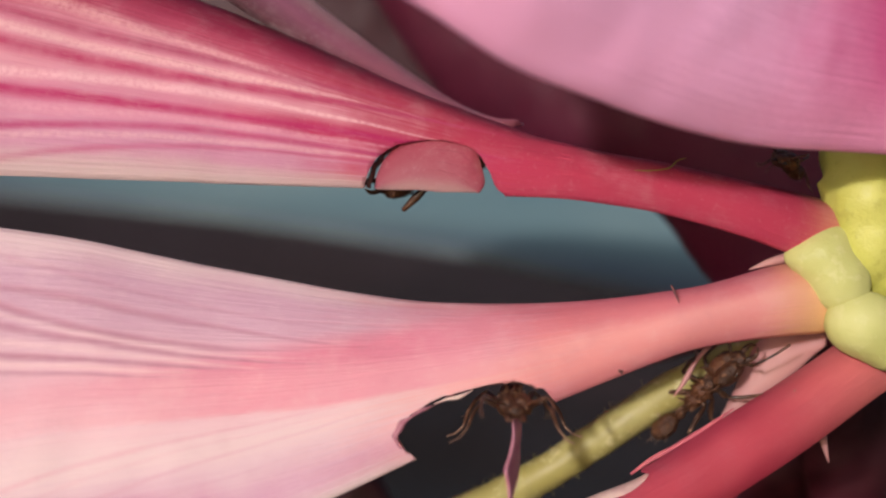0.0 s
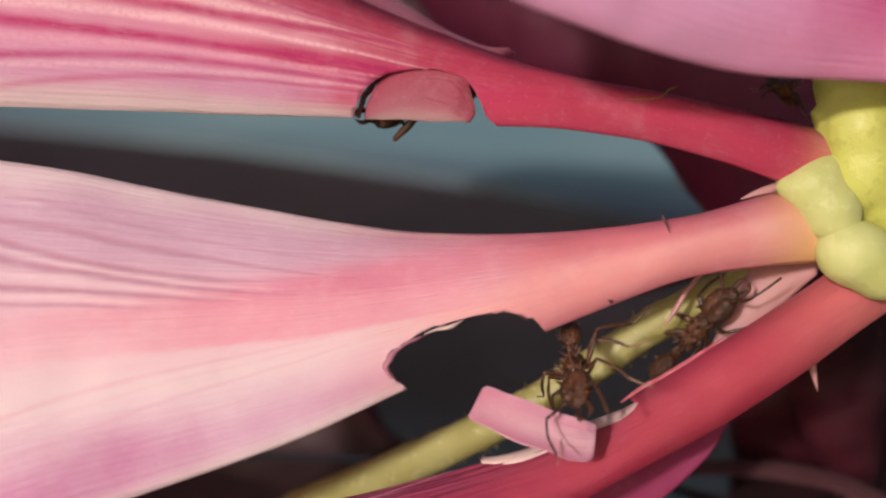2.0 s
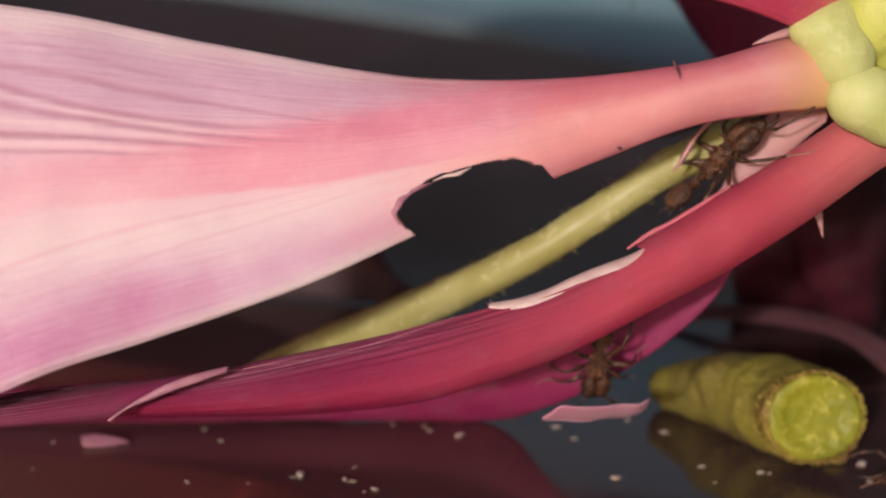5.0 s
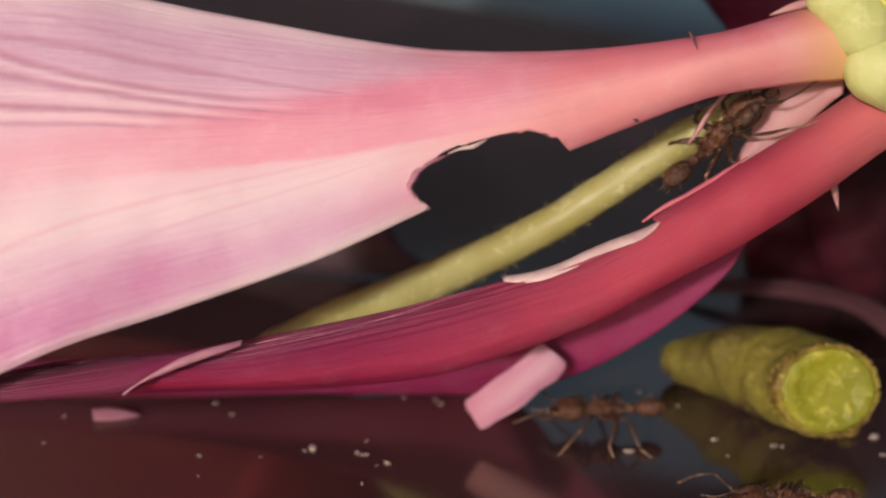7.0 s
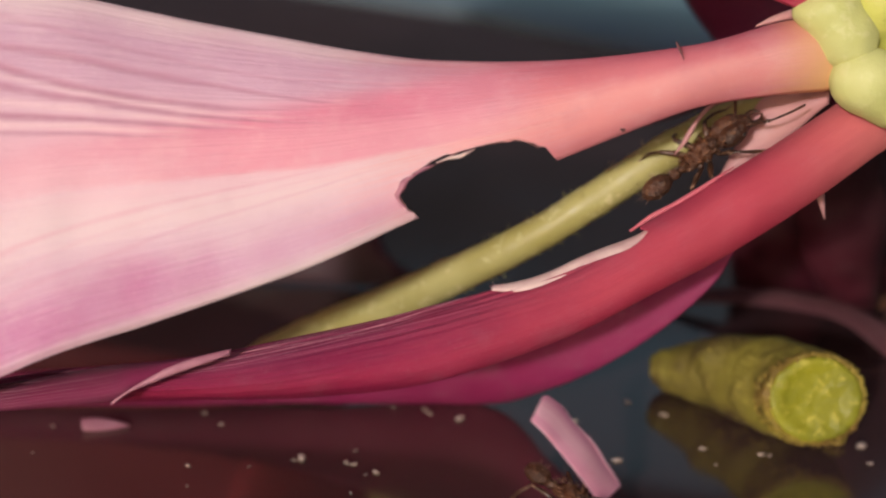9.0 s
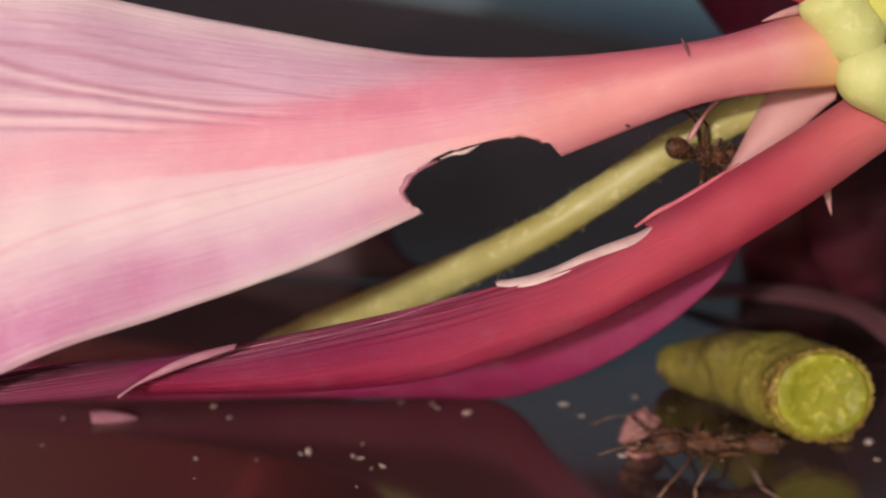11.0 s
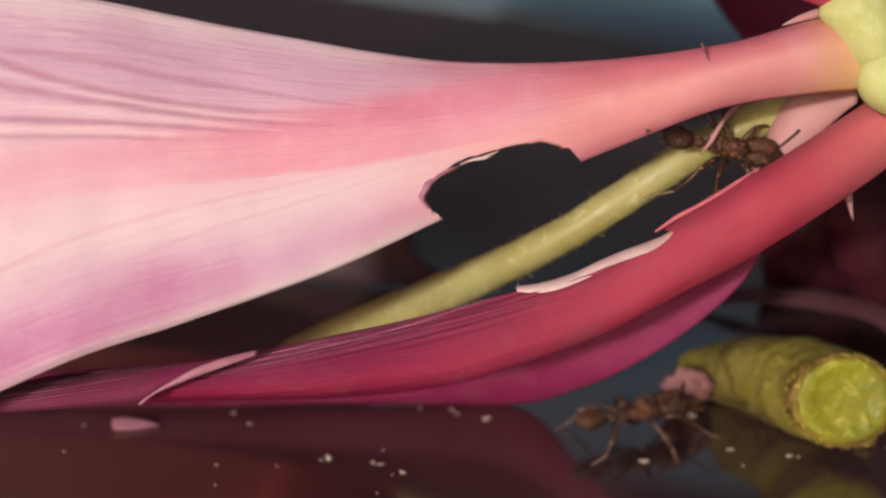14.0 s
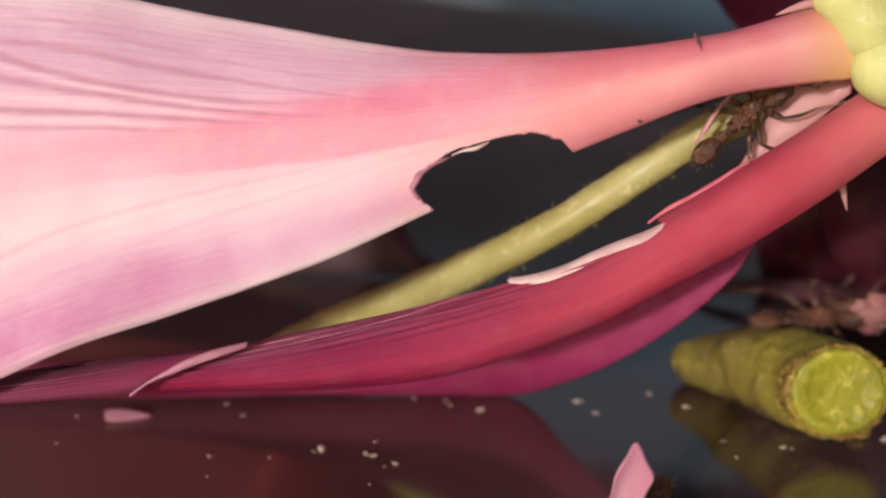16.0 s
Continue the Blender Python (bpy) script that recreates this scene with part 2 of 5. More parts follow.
# dark first colours are shade on the rolled upper margin, painted in
M_UPPER = petal_material("crimson petal", [(0.24, 0.024, 0.05), (0.46, 0.044, 0.09), (0.55, 0.056, 0.11), (0.56, 0.060, 0.12)],
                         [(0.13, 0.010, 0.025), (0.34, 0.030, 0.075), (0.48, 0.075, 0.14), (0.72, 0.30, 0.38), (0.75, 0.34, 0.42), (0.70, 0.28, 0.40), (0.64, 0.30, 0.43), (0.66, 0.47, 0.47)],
                         (0.48, 0.030, 0.14), (), 0.53, 0.10, speckle=0.12, gloss=0.12, relief=0.6, streaky=0.22, base=(0.80, 0.44, 0.20), hem=((0.66, 0.50, 0.49), 0.88, 0.6), mottle=0.05,
                         bands=[((0.52, 0.045, 0.13), ((0.50, 0.58), (0.62, 0.60), (0.78, 0.63)), ((0.50, 0.72), (0.62, 0.70), (0.78, 0.70)), 0.03, 0.03, (0.56, 0.74, 0.1))],
                         lines=[(((0.695, 0.397), (0.79, 0.404), (0.879, 0.392)), 0.045, 0.48, 0.85, (0.46, 0.07, 0.15), False), (((0.551, 0.445), (0.723, 0.520), (0.885, 0.519)), 0.05, 0.38, 0.95, (0.50, 0.05, 0.14), False),
                                (((0.531, 0.640), (0.724, 0.680), (0.885, 0.692)), 0.042, 0.38, 0.95, (0.50, 0.03, 0.14), False), (((0.532, 0.757), (0.668, 0.756), (0.886, 0.826)), 0.030, 0.38, 0.8, (0.50, 0.05, 0.17), False),
                                (((0.526, 0.824), (0.707, 0.842), (0.807, 0.887)), 0.024, 0.38, 0.6, (0.52, 0.08, 0.20), False),
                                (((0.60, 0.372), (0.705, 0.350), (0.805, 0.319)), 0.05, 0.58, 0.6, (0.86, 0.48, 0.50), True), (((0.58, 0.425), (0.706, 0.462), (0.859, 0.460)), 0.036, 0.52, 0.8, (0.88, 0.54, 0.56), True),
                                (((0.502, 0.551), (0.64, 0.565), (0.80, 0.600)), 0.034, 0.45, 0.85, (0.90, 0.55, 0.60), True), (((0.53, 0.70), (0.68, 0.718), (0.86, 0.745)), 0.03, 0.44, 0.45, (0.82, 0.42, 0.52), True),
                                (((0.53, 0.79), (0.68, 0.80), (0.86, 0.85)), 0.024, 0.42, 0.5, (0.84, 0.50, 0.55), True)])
M_FLAP = petal_material("cut crimson flap", [(0.42, 0.06, 0.10), (0.52, 0.12, 0.17), (0.56, 0.18, 0.23), (0.62, 0.36, 0.36)], [(0.42, 0.05, 0.09), (0.50, 0.09, 0.14), (0.52, 0.13, 0.18), (0.60, 0.34, 0.34)], (0.40, 0.05, 0.11), (0.3, 0.5, 0.65), 0.5, 0.4, streak=0.35, speckle=0.2, streaky=0.3, relief=0.7)
# shade on the turned-under low margin and blade is put into darker reds
M_LOWER = petal_material("red petal", [(0.40, 0.047, 0.082), (0.52, 0.068, 0.10), (0.53, 0.068, 0.10), (0.42, 0.038, 0.072)],
                         [(0.19, 0.020, 0.06), (0.22, 0.020, 0.07), (0.26, 0.015, 0.065), (0.34, 0.018, 0.068), (0.20, 0.009, 0.045)],
                         (0.70, 0.32, 0.40), (0.03, 0.07, 0.11, 0.15, 0.2, 0.25, 0.31), 0.43, 0.2, streak=0.5, wide=0.008, speckle=0.04, gloss=0.22, relief=0.5, streaky=0.15, base=(0.74, 0.22, 0.20), reach=0.24,
                         lines=[(((0.52, 0.05), (0.60, 0.13), (0.70, 0.16)), 0.014, 0.44, 0.7, (0.74, 0.36, 0.42), True), (((0.52, 0.12), (0.62, 0.20), (0.72, 0.24)), 0.010, 0.48, 0.55, (0.70, 0.30, 0.38), True),
                                (((0.55, 0.02), (0.66, 0.06), (0.76, 0.10)), 0.012, 0.5, 0.6, (0.74, 0.36, 0.42), True), (((0.58, 0.17), (0.64, 0.12), (0.70, 0.05)), 0.010, 0.52, 0.5, (0.76, 0.40, 0.44), True),
                                (((0.62, 0.28), (0.74, 0.30), (0.86, 0.36)), 0.010, 0.54, 0.4, (0.66, 0.26, 0.34), True)])
M_BLADE = petal_material("torn magenta blade", [(0.18, 0.021, 0.066), (0.21, 0.024, 0.078), (0.18, 0.016, 0.06)], [(0.06, 0.007, 0.02), (0.18, 0.016, 0.058), (0.26, 0.026, 0.088), (0.16, 0.011, 0.048)],
                         (0.72, 0.40, 0.46), (0.25, 0.36, 0.46, 0.57, 0.66, 0.78), 0.15, 0.2, streak=0.55, wide=0.018, speckle=0.02, relief=0.6, streaky=0.4)
# blade colours are darkened in place of shade on the petal's underside
M_PURPLE = petal_material("purple petal", [(0.23, 0.014, 0.065), (0.29, 0.020, 0.092)], [(0.15, 0.009, 0.04), (0.19, 0.012, 0.055), (0.23, 0.017, 0.075)], (0.2, 0.008, 0.06), (0.3, 0.5, 0.7), 0.62, 0.15, streak=0.3, speckle=0.05)
# the blackish inner edge is the fold's shade, painted into the blade
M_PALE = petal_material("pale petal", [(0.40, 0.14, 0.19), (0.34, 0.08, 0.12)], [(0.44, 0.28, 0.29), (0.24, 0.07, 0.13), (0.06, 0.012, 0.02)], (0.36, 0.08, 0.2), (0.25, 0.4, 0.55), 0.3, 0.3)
M_NEAR = petal_material("rose petal", [(0.40, 0.020, 0.10), (0.46, 0.028, 0.13), (0.62, 0.10, 0.27), (0.82, 0.30, 0.50)], [(0.62, 0.10, 0.32), (0.92, 0.43, 0.72), (0.94, 0.47, 0.74), (0.90, 0.42, 0.66)], (0.7, 0.2, 0.42), (0.3, 0.6), 0.33, 0.12, share=0.12, streak=0.1, speckle=0.0, streaky=0.0)
# the shade behind the flower is put into the next two dark colours
M_MAROON_SHADED = petal_material("maroon petal", [(0.12, 0.010, 0.031), (0.14, 0.012, 0.037)], [(0.068, 0.008, 0.021), (0.09, 0.010, 0.027)], (0.08, 0.006, 0.018), (0.3, 0.6), 0.3, 0.3, share=0.1, speckle=0.0)
M_DEEP_SHADED = petal_material("maroon petal darkened for shade", [(0.030, 0.007, 0.010), (0.040, 0.008, 0.012)], [(0.024, 0.006, 0.008), (0.065, 0.009, 0.016)], (0.03, 0.002, 0.006), (0.3, 0.6), 0.3, 0.3, share=0.1, speckle=0.01)
# low part painted dark as shade, hidden upper part red for the ground's reflection
M_SHADE = petal_material("deep maroon petal", [(0.10, 0.02, 0.025), (0.04, 0.012, 0.015)], [(0.40, 0.05, 0.07), (0.26, 0.03, 0.045), (0.07, 0.012, 0.016), (0.045, 0.010, 0.012)], (0.05, 0.008, 0.015), (0.3, 0.6), 0.3, 0.25, speckle=0.0)
M_DUSK = petal_material("dusky petal", [(0.09, 0.035, 0.038), (0.12, 0.05, 0.052)], [(0.20, 0.09, 0.09), (0.10, 0.038, 0.042)], (0.09, 0.02, 0.035), (0.4, 0.7), 0.3, 0.3, speckle=0.03, gloss=0.05)
# colours chosen for what the ground mirrors: dark at the claw, red beyond
M_TUCKED = petal_material("crimson reflection petal", [(0.05, 0.02, 0.015), (0.07, 0.03, 0.02)], [(0.9, 0.12, 0.18), (0.95, 0.16, 0.22)], (0.8, 0.1, 0.16), (0.4, 0.7), 0.24, 0.1, share=0.4, speckle=0.0, gloss=0.05)
M_LIP = flesh_material("rosy lip", (0.66, 0.17, 0.20), (0.55, 0.12, 0.16), 700.0, 0.5, share=0.2)
M_TEAR = flesh_material("dull torn rim", (0.42, 0.18, 0.22), (0.31, 0.11, 0.15), 500.0, 0.6, 0.5)
M_VEIL = petal_material("pink reflection petal", [(0.50, 0.08, 0.12), (0.52, 0.10, 0.14)], [(0.34, 0.10, 0.12), (0.38, 0.12, 0.14)], (0.3, 0.07, 0.1), (0.4, 0.7), 0.35, 0.3, share=0.4, speckle=0.0, gloss=0.05)
# the shade the chip lies in is put into its duller pink
M_CHIP = petal_material("chip petal darkened for shade", [(0.36, 0.13, 0.18), (0.4, 0.16, 0.2)], [(0.42, 0.17, 0.22), (0.34, 0.12, 0.17)], (0.25, 0.07, 0.12), (0.3, 0.6), 0.3, 0.4)
M_PIECE = petal_material("cut petal", [(0.58, 0.18, 0.27), (0.66, 0.29, 0.37)], [(0.66, 0.29, 0.38), (0.76, 0.42, 0.49), (0.56, 0.19, 0.30)], (0.66, 0.22, 0.36), (0.2, 0.42, 0.63, 0.8), 0.2, 0.5, streak=0.5, wide=0.04)
M_TORN = flesh_material("torn petal edge", (0.80, 0.60, 0.53), (0.66, 0.42, 0.40), 900.0, 0.5, share=0.2)
M_EDGE = flesh_material("moist cut edge", (0.66, 0.36, 0.42), (0.56, 0.26, 0.33), 900.0, 0.4)
M_HUB = flesh_material("yellow-green receptacle", (0.59, 0.58, 0.14), (0.50, 0.50, 0.09), 260.0, 0.5, 0.8, 0.0003, (0.46, 0.44, 0.09), share=0.12)
M_LOBE = flesh_material("pale green lobe", (0.61, 0.61, 0.25), (0.50, 0.51, 0.16), 240.0, 0.5, 0.6, 0.0003, (0.62, 0.61, 0.27), share=0.15)
M_STYLE = flesh_material("yellow stalk", (0.41, 0.365, 0.135), (0.33, 0.285, 0.085), 240.0, 0.5, 0.4, 0.00015, (0.58, 0.52, 0.26), share=0.05)
M_SEPAL = flesh_material("pale sepal", (0.62, 0.32, 0.30), (0.52, 0.24, 0.23), 300.0, 0.5, share=0.25)
M_RIND = flesh_material("olive rind", (0.165, 0.135, 0.015), (0.060, 0.034, 0.008), 280.0, 0.75, 1.0, 0.0006, (0.25, 0.20, 0.035))
M_CORK = flesh_material("dry tan rim", (0.34, 0.26, 0.036), (0.16, 0.088, 0.015), 420.0, 0.6, 1.0, 0.0005, (0.46, 0.37, 0.09))
M_PITH = flesh_material("yellow-green pith", (0.24, 0.225, 0.010), (0.15, 0.147, 0.007), 300.0, 0.5, 0.6, 0.0004, (0.42, 0.36, 0.05))
M_ANT = flesh_material("brown chitin", (0.098, 0.033, 0.012), (0.030, 0.012, 0.006), 800.0, 0.47, 0.9, 0.0003, (0.26, 0.11, 0.042))
M_LEG = flesh_material("leg chitin", (0.090, 0.034, 0.014), (0.030, 0.013, 0.007), 500.0, 0.42, 0.5, 0.0001, (0.28, 0.16, 0.1))
# the light that the feet catch is put into this pale colour
M_FOOT = flesh_material("pale chitin with painted catch-light", (0.34, 0.20, 0.13), (0.16, 0.085, 0.05), 700.0, 0.4, 0.5, 0.0001, (0.55, 0.42, 0.34))
M_EYE = flesh_material("black eye", (0.01, 0.008, 0.008), (0.02, 0.014, 0.012), 2000.0, 0.2)
M_CRUMB = flesh_material("cream crumb", (0.64, 0.52, 0.43), (0.46, 0.34, 0.27), 1800.0, 0.6, 0.6, 0.0002, (0.75, 0.65, 0.55))
M_BALL = flesh_material("crumpled pink tissue", (0.34, 0.15, 0.13), (0.22, 0.08, 0.08), 600.0, 0.55, 0.5, 0.0002, (0.46, 0.26, 0.24), share=0.25)
M_CUT = flesh_material("dark cut edge", (0.24, 0.10, 0.09), (0.11, 0.045, 0.045), 1500.0, 0.6, 0.5)


# ---------------------------------------------------------------- mesh tools
ORIGIN = {}


def thing(name, label, category, origin=(0, 0, 0), group="", kind=""):
    ob = new(name)
    ob.empty_display_size = 0.002
    ob.location = Vector(origin) * MM
    ORIGIN[ob.name] = Vector(origin)
    return tagged(ob, label, category, group, kind)


def part(name, bm, material, parent, label="", pivot=None, kind=""):
    """Links a bmesh, whose vertices are in the plan's millimetres, as one mesh under a thing or a part."""
    base = ORIGIN[parent.name]
    own = Vector(pivot) if pivot is not None else base
    for v in bm.verts:
        v.co = (v.co - own) * MM
    mesh = bpy.data.meshes.new(name)
    bm.normal_update()
    bm.to_mesh(mesh)
    bm.free()
    mesh.materials.append(material)
    ob = new(name, mesh)
    ob.parent = parent
    ob.location = (own - base) * MM
    ORIGIN[ob.name] = own
    return tagged(ob, label, kind=kind)


def single(name, bm, material, label, category, origin, group="", kind=""):
    """A thing that is one plain mesh."""
    mesh = bpy.data.meshes.new(name)
    for v in bm.verts:
        v.co = (v.co - Vector(origin)) * MM
    bm.normal_update()
    bm.to_mesh(mesh)
    bm.free()
    mesh.materials.append(material)
    ob = new(name, mesh)
    ob.location = Vector(origin) * MM
    ORIGIN[ob.name] = Vector(origin)
    return tagged(ob, label, category, group, kind)


def curve(points, n):
    """n + 1 points at even steps along a smooth line through the given ones."""
    p = [Vector(q) for q in points]
    p = [p[0] * 2 - p[1], *p, p[-1] * 2 - p[-2]]
    fine = []
    for i in range(1, len(p) - 2):
        for k in range(16):
            t = k / 16
            a, b, c, d = p[i - 1:i + 3]
            fine.append(0.5 * (2 * b + (c - a) * t + (2 * a - 5 * b + 4 * c - d) * t * t + (3 * b - a - 3 * c + d) * t ** 3))
    fine.append(p[-2])
    run = [0.0]
    for a, b in zip(fine, fine[1:]):
        run.append(run[-1] + (b - a).length)
    out = []
    for k in range(n + 1):
        s = run[-1] * k / n
        j = min(max(int(np.searchsorted(run, s)) - 1, 0), len(fine) - 2)
        f = (s - run[j]) / max(run[j + 1] - run[j], 1e-9)
        out.append(fine[j].lerp(fine[j + 1], min(max(f, 0), 1)))
    return out


def along(values, s):
    """A value from an even list of stations."""
    return float(np.interp(s, np.linspace(0, 1, len(values)), values))


def tube(bm, points, radii, seg=8, n=None, rough=0.0, caps=True, grain=1.1):
    """A tapered tube along a smooth line."""
    pts = curve(points, n or 4 * (len(points) - 1))
    rings = []
    side = None
    for i, p in enumerate(pts):
        d = (pts[min(i + 1, len(pts) - 1)] - pts[max(i - 1, 0)]).normalized()
        if side is None:
            side = d.orthogonal().normalized()
        side = (side - d * side.dot(d)).normalized()
        up = d.cross(side)
        r = along(radii, i / (len(pts) - 1))
        ring = []
        for k in range(seg):
            a = 2 * math.pi * k / seg
            q = p + (side * math.cos(a) + up * math.sin(a)) * r
            if rough:
                q += (q - p) * rough * noise.noise(q * grain)
            ring.append(bm.verts.new(q))
        rings.append(ring)
    for a, b in zip(rings, rings[1:]):
        for k in range(seg):
            f = bm.faces.new((a[k], a[(k + 1) % seg], b[(k + 1) % seg], b[k]))
            f.smooth = True
    if caps:
        bm.faces.new(rings[0][::-1])
        bm.faces.new(rings[-1])
    return bm


def blob(bm, c, r, sub=3, amp=0.0, freq=1.0, turn=None, seed=0.0):
    """A rounded lump, uneven by amp."""
    m = Matrix.LocRotScale(Vector(c), turn, Vector(r))
    made = bmesh.ops.create_icosphere(bm, subdivisions=sub, radius=1.0)
    off = Vector((seed * 3.1, seed * 1.7, seed * 2.3))
    for v in made["verts"]:
        q = v.co.copy()
        v.co = q * (1 + amp * noise.noise(q * freq + off) + 0.4 * amp * noise.noise(q * freq * 3.1 + off))
        v.co = m @ v.co
    for f in bm.faces:
        f.smooth = True
    return bm


def petal_bm(top, low, bulge, thick, curl=0.0, ripple=0.0, nu=110, nv=30, face=(0, -3, 28), seed=0.0, crinkle=0.0):
    """A petal between its two margins: bulged towards the viewer, rolled at the upper margin, thicker at the claw."""
    a, b = curve(top, nu), curve(low, nu)
    bm = bmesh.new()
    uvl = bm.loops.layers.uv.new("UVMap")
    front, back = [], []
    uv = {}
    for i in range(nu + 1):
        s = i / nu
        t = (a[min(i + 1, nu)] + b[min(i + 1, nu)] - a[max(i - 1, 0)] - b[max(i - 1, 0)]).normalized()
        nrm = t.cross(b[i] - a[i]).normalized()
        if nrm.dot(Vector(face) - a[i]) < 0:
            nrm = -nrm
        fr, bk = [], []
        for j in range(nv + 1):
            w = j / nv
            w = w * w * (3 - 2 * w) * 0.5 + w * 0.5
            hump = 4 * w * (1 - w)
            p = a[i].lerp(b[i], w) + nrm * (along(bulge, s) * hump ** 0.8 - curl * max(0, 1 - w / 0.3) ** 2)
            if ripple:
                q = p * 0.16 + Vector((seed, 0, 0))
                p += nrm * ripple * (noise.noise(q) + 0.35 * noise.noise(q * 3.3)) * min(1, s * 3)
            if crinkle:
                q = Vector((s * 7, w * 22, seed))
                p += nrm * crinkle * (noise.noise(q) + 0.6 * abs(noise.noise(q * 2.1))) * min(1, max(0, s * 3 - 0.9)) * max(0.12, 1 - w * 1.3)
            th = 0.07 + along(thick, s) * hump ** 0.5
            x, y = bm.verts.new(p), bm.verts.new(p - nrm * th)
            uv[x], uv[y] = (s, w), (s, w)
            fr.append(x)
            bk.append(y)
        front.append(fr)
        back.append(bk)
    for i in range(nu):
        for j in range(nv):
            bm.faces.new((front[i][j], front[i + 1][j], front[i + 1][j + 1], front[i][j + 1]))
            bm.faces.new((back[i][j], back[i][j + 1], back[i + 1][j + 1], back[i + 1][j]))
        for j, flip in ((0, 1), (nv, -1)):
            bm.faces.new((front[i][j], back[i][j], back[i + 1][j], front[i + 1][j])[::flip])
    for j in range(nv):
        for i, flip in ((0, -1), (nu, 1)):
            bm.faces.new((front[i][j], back[i][j], back[i][j + 1], front[i][j + 1])[::flip])
    bmesh.ops.recalc_face_normals(bm, faces=bm.faces)
    for f in bm.faces:
        f.smooth = True
        for l in f.loops:
            l[uvl].uv = uv[l.vert]
    return bm


def bitten(ob, outline, depth=9.0):
    """Cuts a hole, an outline in the plan swept along the line of sight, out of a part."""
    bm = bmesh.new()
    eye = Vector((0, -3, 28))
    base = ORIGIN[ob.name]
    pts = [Vector(p) for p in outline]
    near = [bm.verts.new((p + (eye - p).normalized() * depth - base) * MM) for p in pts]
    far = [bm.verts.new((p - (eye - p).normalized() * depth - base) * MM) for p in pts]
    bm.faces.new(near)
    bm.faces.new(far[::-1])
    for k in range(len(pts)):
        bm.faces.new((near[k], far[k], far[(k + 1) % len(pts)], near[(k + 1) % len(pts)]))
    bmesh.ops.recalc_face_normals(bm, faces=bm.faces)
    mesh = bpy.data.meshes.new("cutter")
    bm.to_mesh(mesh)
    bm.free()
    cutter = new("cutter", mesh)
    cutter.matrix_world = ob.matrix_world
    cutter.parent = ob.parent
    cutter.location = ob.location
    mod = ob.modifiers.new("cut", "BOOLEAN")
    mod.operation, mod.object, mod.solver = "DIFFERENCE", cutter, "EXACT"
    bpy.context.view_layer.update()
    made = bpy.data.meshes.new_from_object(ob.evaluated_get(bpy.context.evaluated_depsgraph_get()))
    ob.modifiers.remove(mod)
    if len(made.polygons) > 0.6 * len(ob.data.polygons):
        ob.data = made
    bpy.data.objects.remove(cutter)


def jagged(points, n, amp, seed=0):
    """A closed outline through points with small irregular teeth."""
    rnd = random.Random(seed)
    line = curve(points, n)
    return [p + Vector((rnd.uniform(-amp, amp), 0, rnd.uniform(-amp, amp))) for p in line]


def melted(bm, voxel, steps):
    """Runs touching lumps together into one soft body."""
    mesh = bpy.data.meshes.new("lumps")
    bm.to_mesh(mesh)
    bm.free()
    ob = new("lumps", mesh)
    mod = ob.modifiers.new("melt", "REMESH")
    mod.mode, mod.voxel_size = "VOXEL", voxel
    mod = ob.modifiers.new("soften", "SMOOTH")
    mod.factor, mod.iterations = 0.5, steps
    bpy.context.view_layer.update()
    made = bpy.data.meshes.new_from_object(ob.evaluated_get(bpy.context.evaluated_depsgraph_get()))
    bpy.data.objects.remove(ob)
    bm = bmesh.new()
    bm.from_mesh(made)
    bpy.data.meshes.remove(made)
    for f in bm.faces:
        f.smooth = True
    return bm


# ---------------------------------------------------------------- the surface
def ground():
    bm = bmesh.new()
    bmesh.ops.create_grid(bm, x_segments=8, y_segments=8, size=40000)
    single("ground", bm, M_SURFACE, "black glossy dusty surface that mirrors the flower", "floor", (0, 0, 0), kind="structure")
    # dark wall, added behind so that the ground mirrors something dark
    bm = bmesh.new()
    ring = [(math.cos(a) * 2300, math.sin(a) * 2300) for a in np.linspace(-0.25, math.pi + 0.25, 49)]
    lo = [bm.verts.new((x, y, -1)) for x, y in ring]
    hi = [bm.verts.new((x, y, 900 + 60 * noise.noise(Vector((x, y, 0)) * 0.004))) for x, y in ring]
    for i in range(48):
        bm.faces.new((lo[i], lo[i + 1], hi[i + 1], hi[i]))
    single("backdrop", bm, M_WALL, "added dark wall far behind that darkens the ground reflection", "backdrop", (0, 0, 0), kind="structure")
    # teal sheet added for the teal background, slanting near edge placed to the camera's view
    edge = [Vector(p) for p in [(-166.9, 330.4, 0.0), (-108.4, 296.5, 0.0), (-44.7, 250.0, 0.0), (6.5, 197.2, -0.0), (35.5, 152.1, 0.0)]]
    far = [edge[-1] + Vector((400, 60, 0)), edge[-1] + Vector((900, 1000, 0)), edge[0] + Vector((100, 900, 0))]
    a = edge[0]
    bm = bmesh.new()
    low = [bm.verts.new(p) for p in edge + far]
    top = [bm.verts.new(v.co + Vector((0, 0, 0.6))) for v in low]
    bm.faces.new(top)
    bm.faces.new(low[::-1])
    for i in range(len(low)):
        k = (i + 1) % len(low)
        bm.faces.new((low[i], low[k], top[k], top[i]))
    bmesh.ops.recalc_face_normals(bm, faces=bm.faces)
    single("teal_stand_in", bm, M_MAT, "added pale teal sheet standing in for the teal background", "mat", a)


ground()


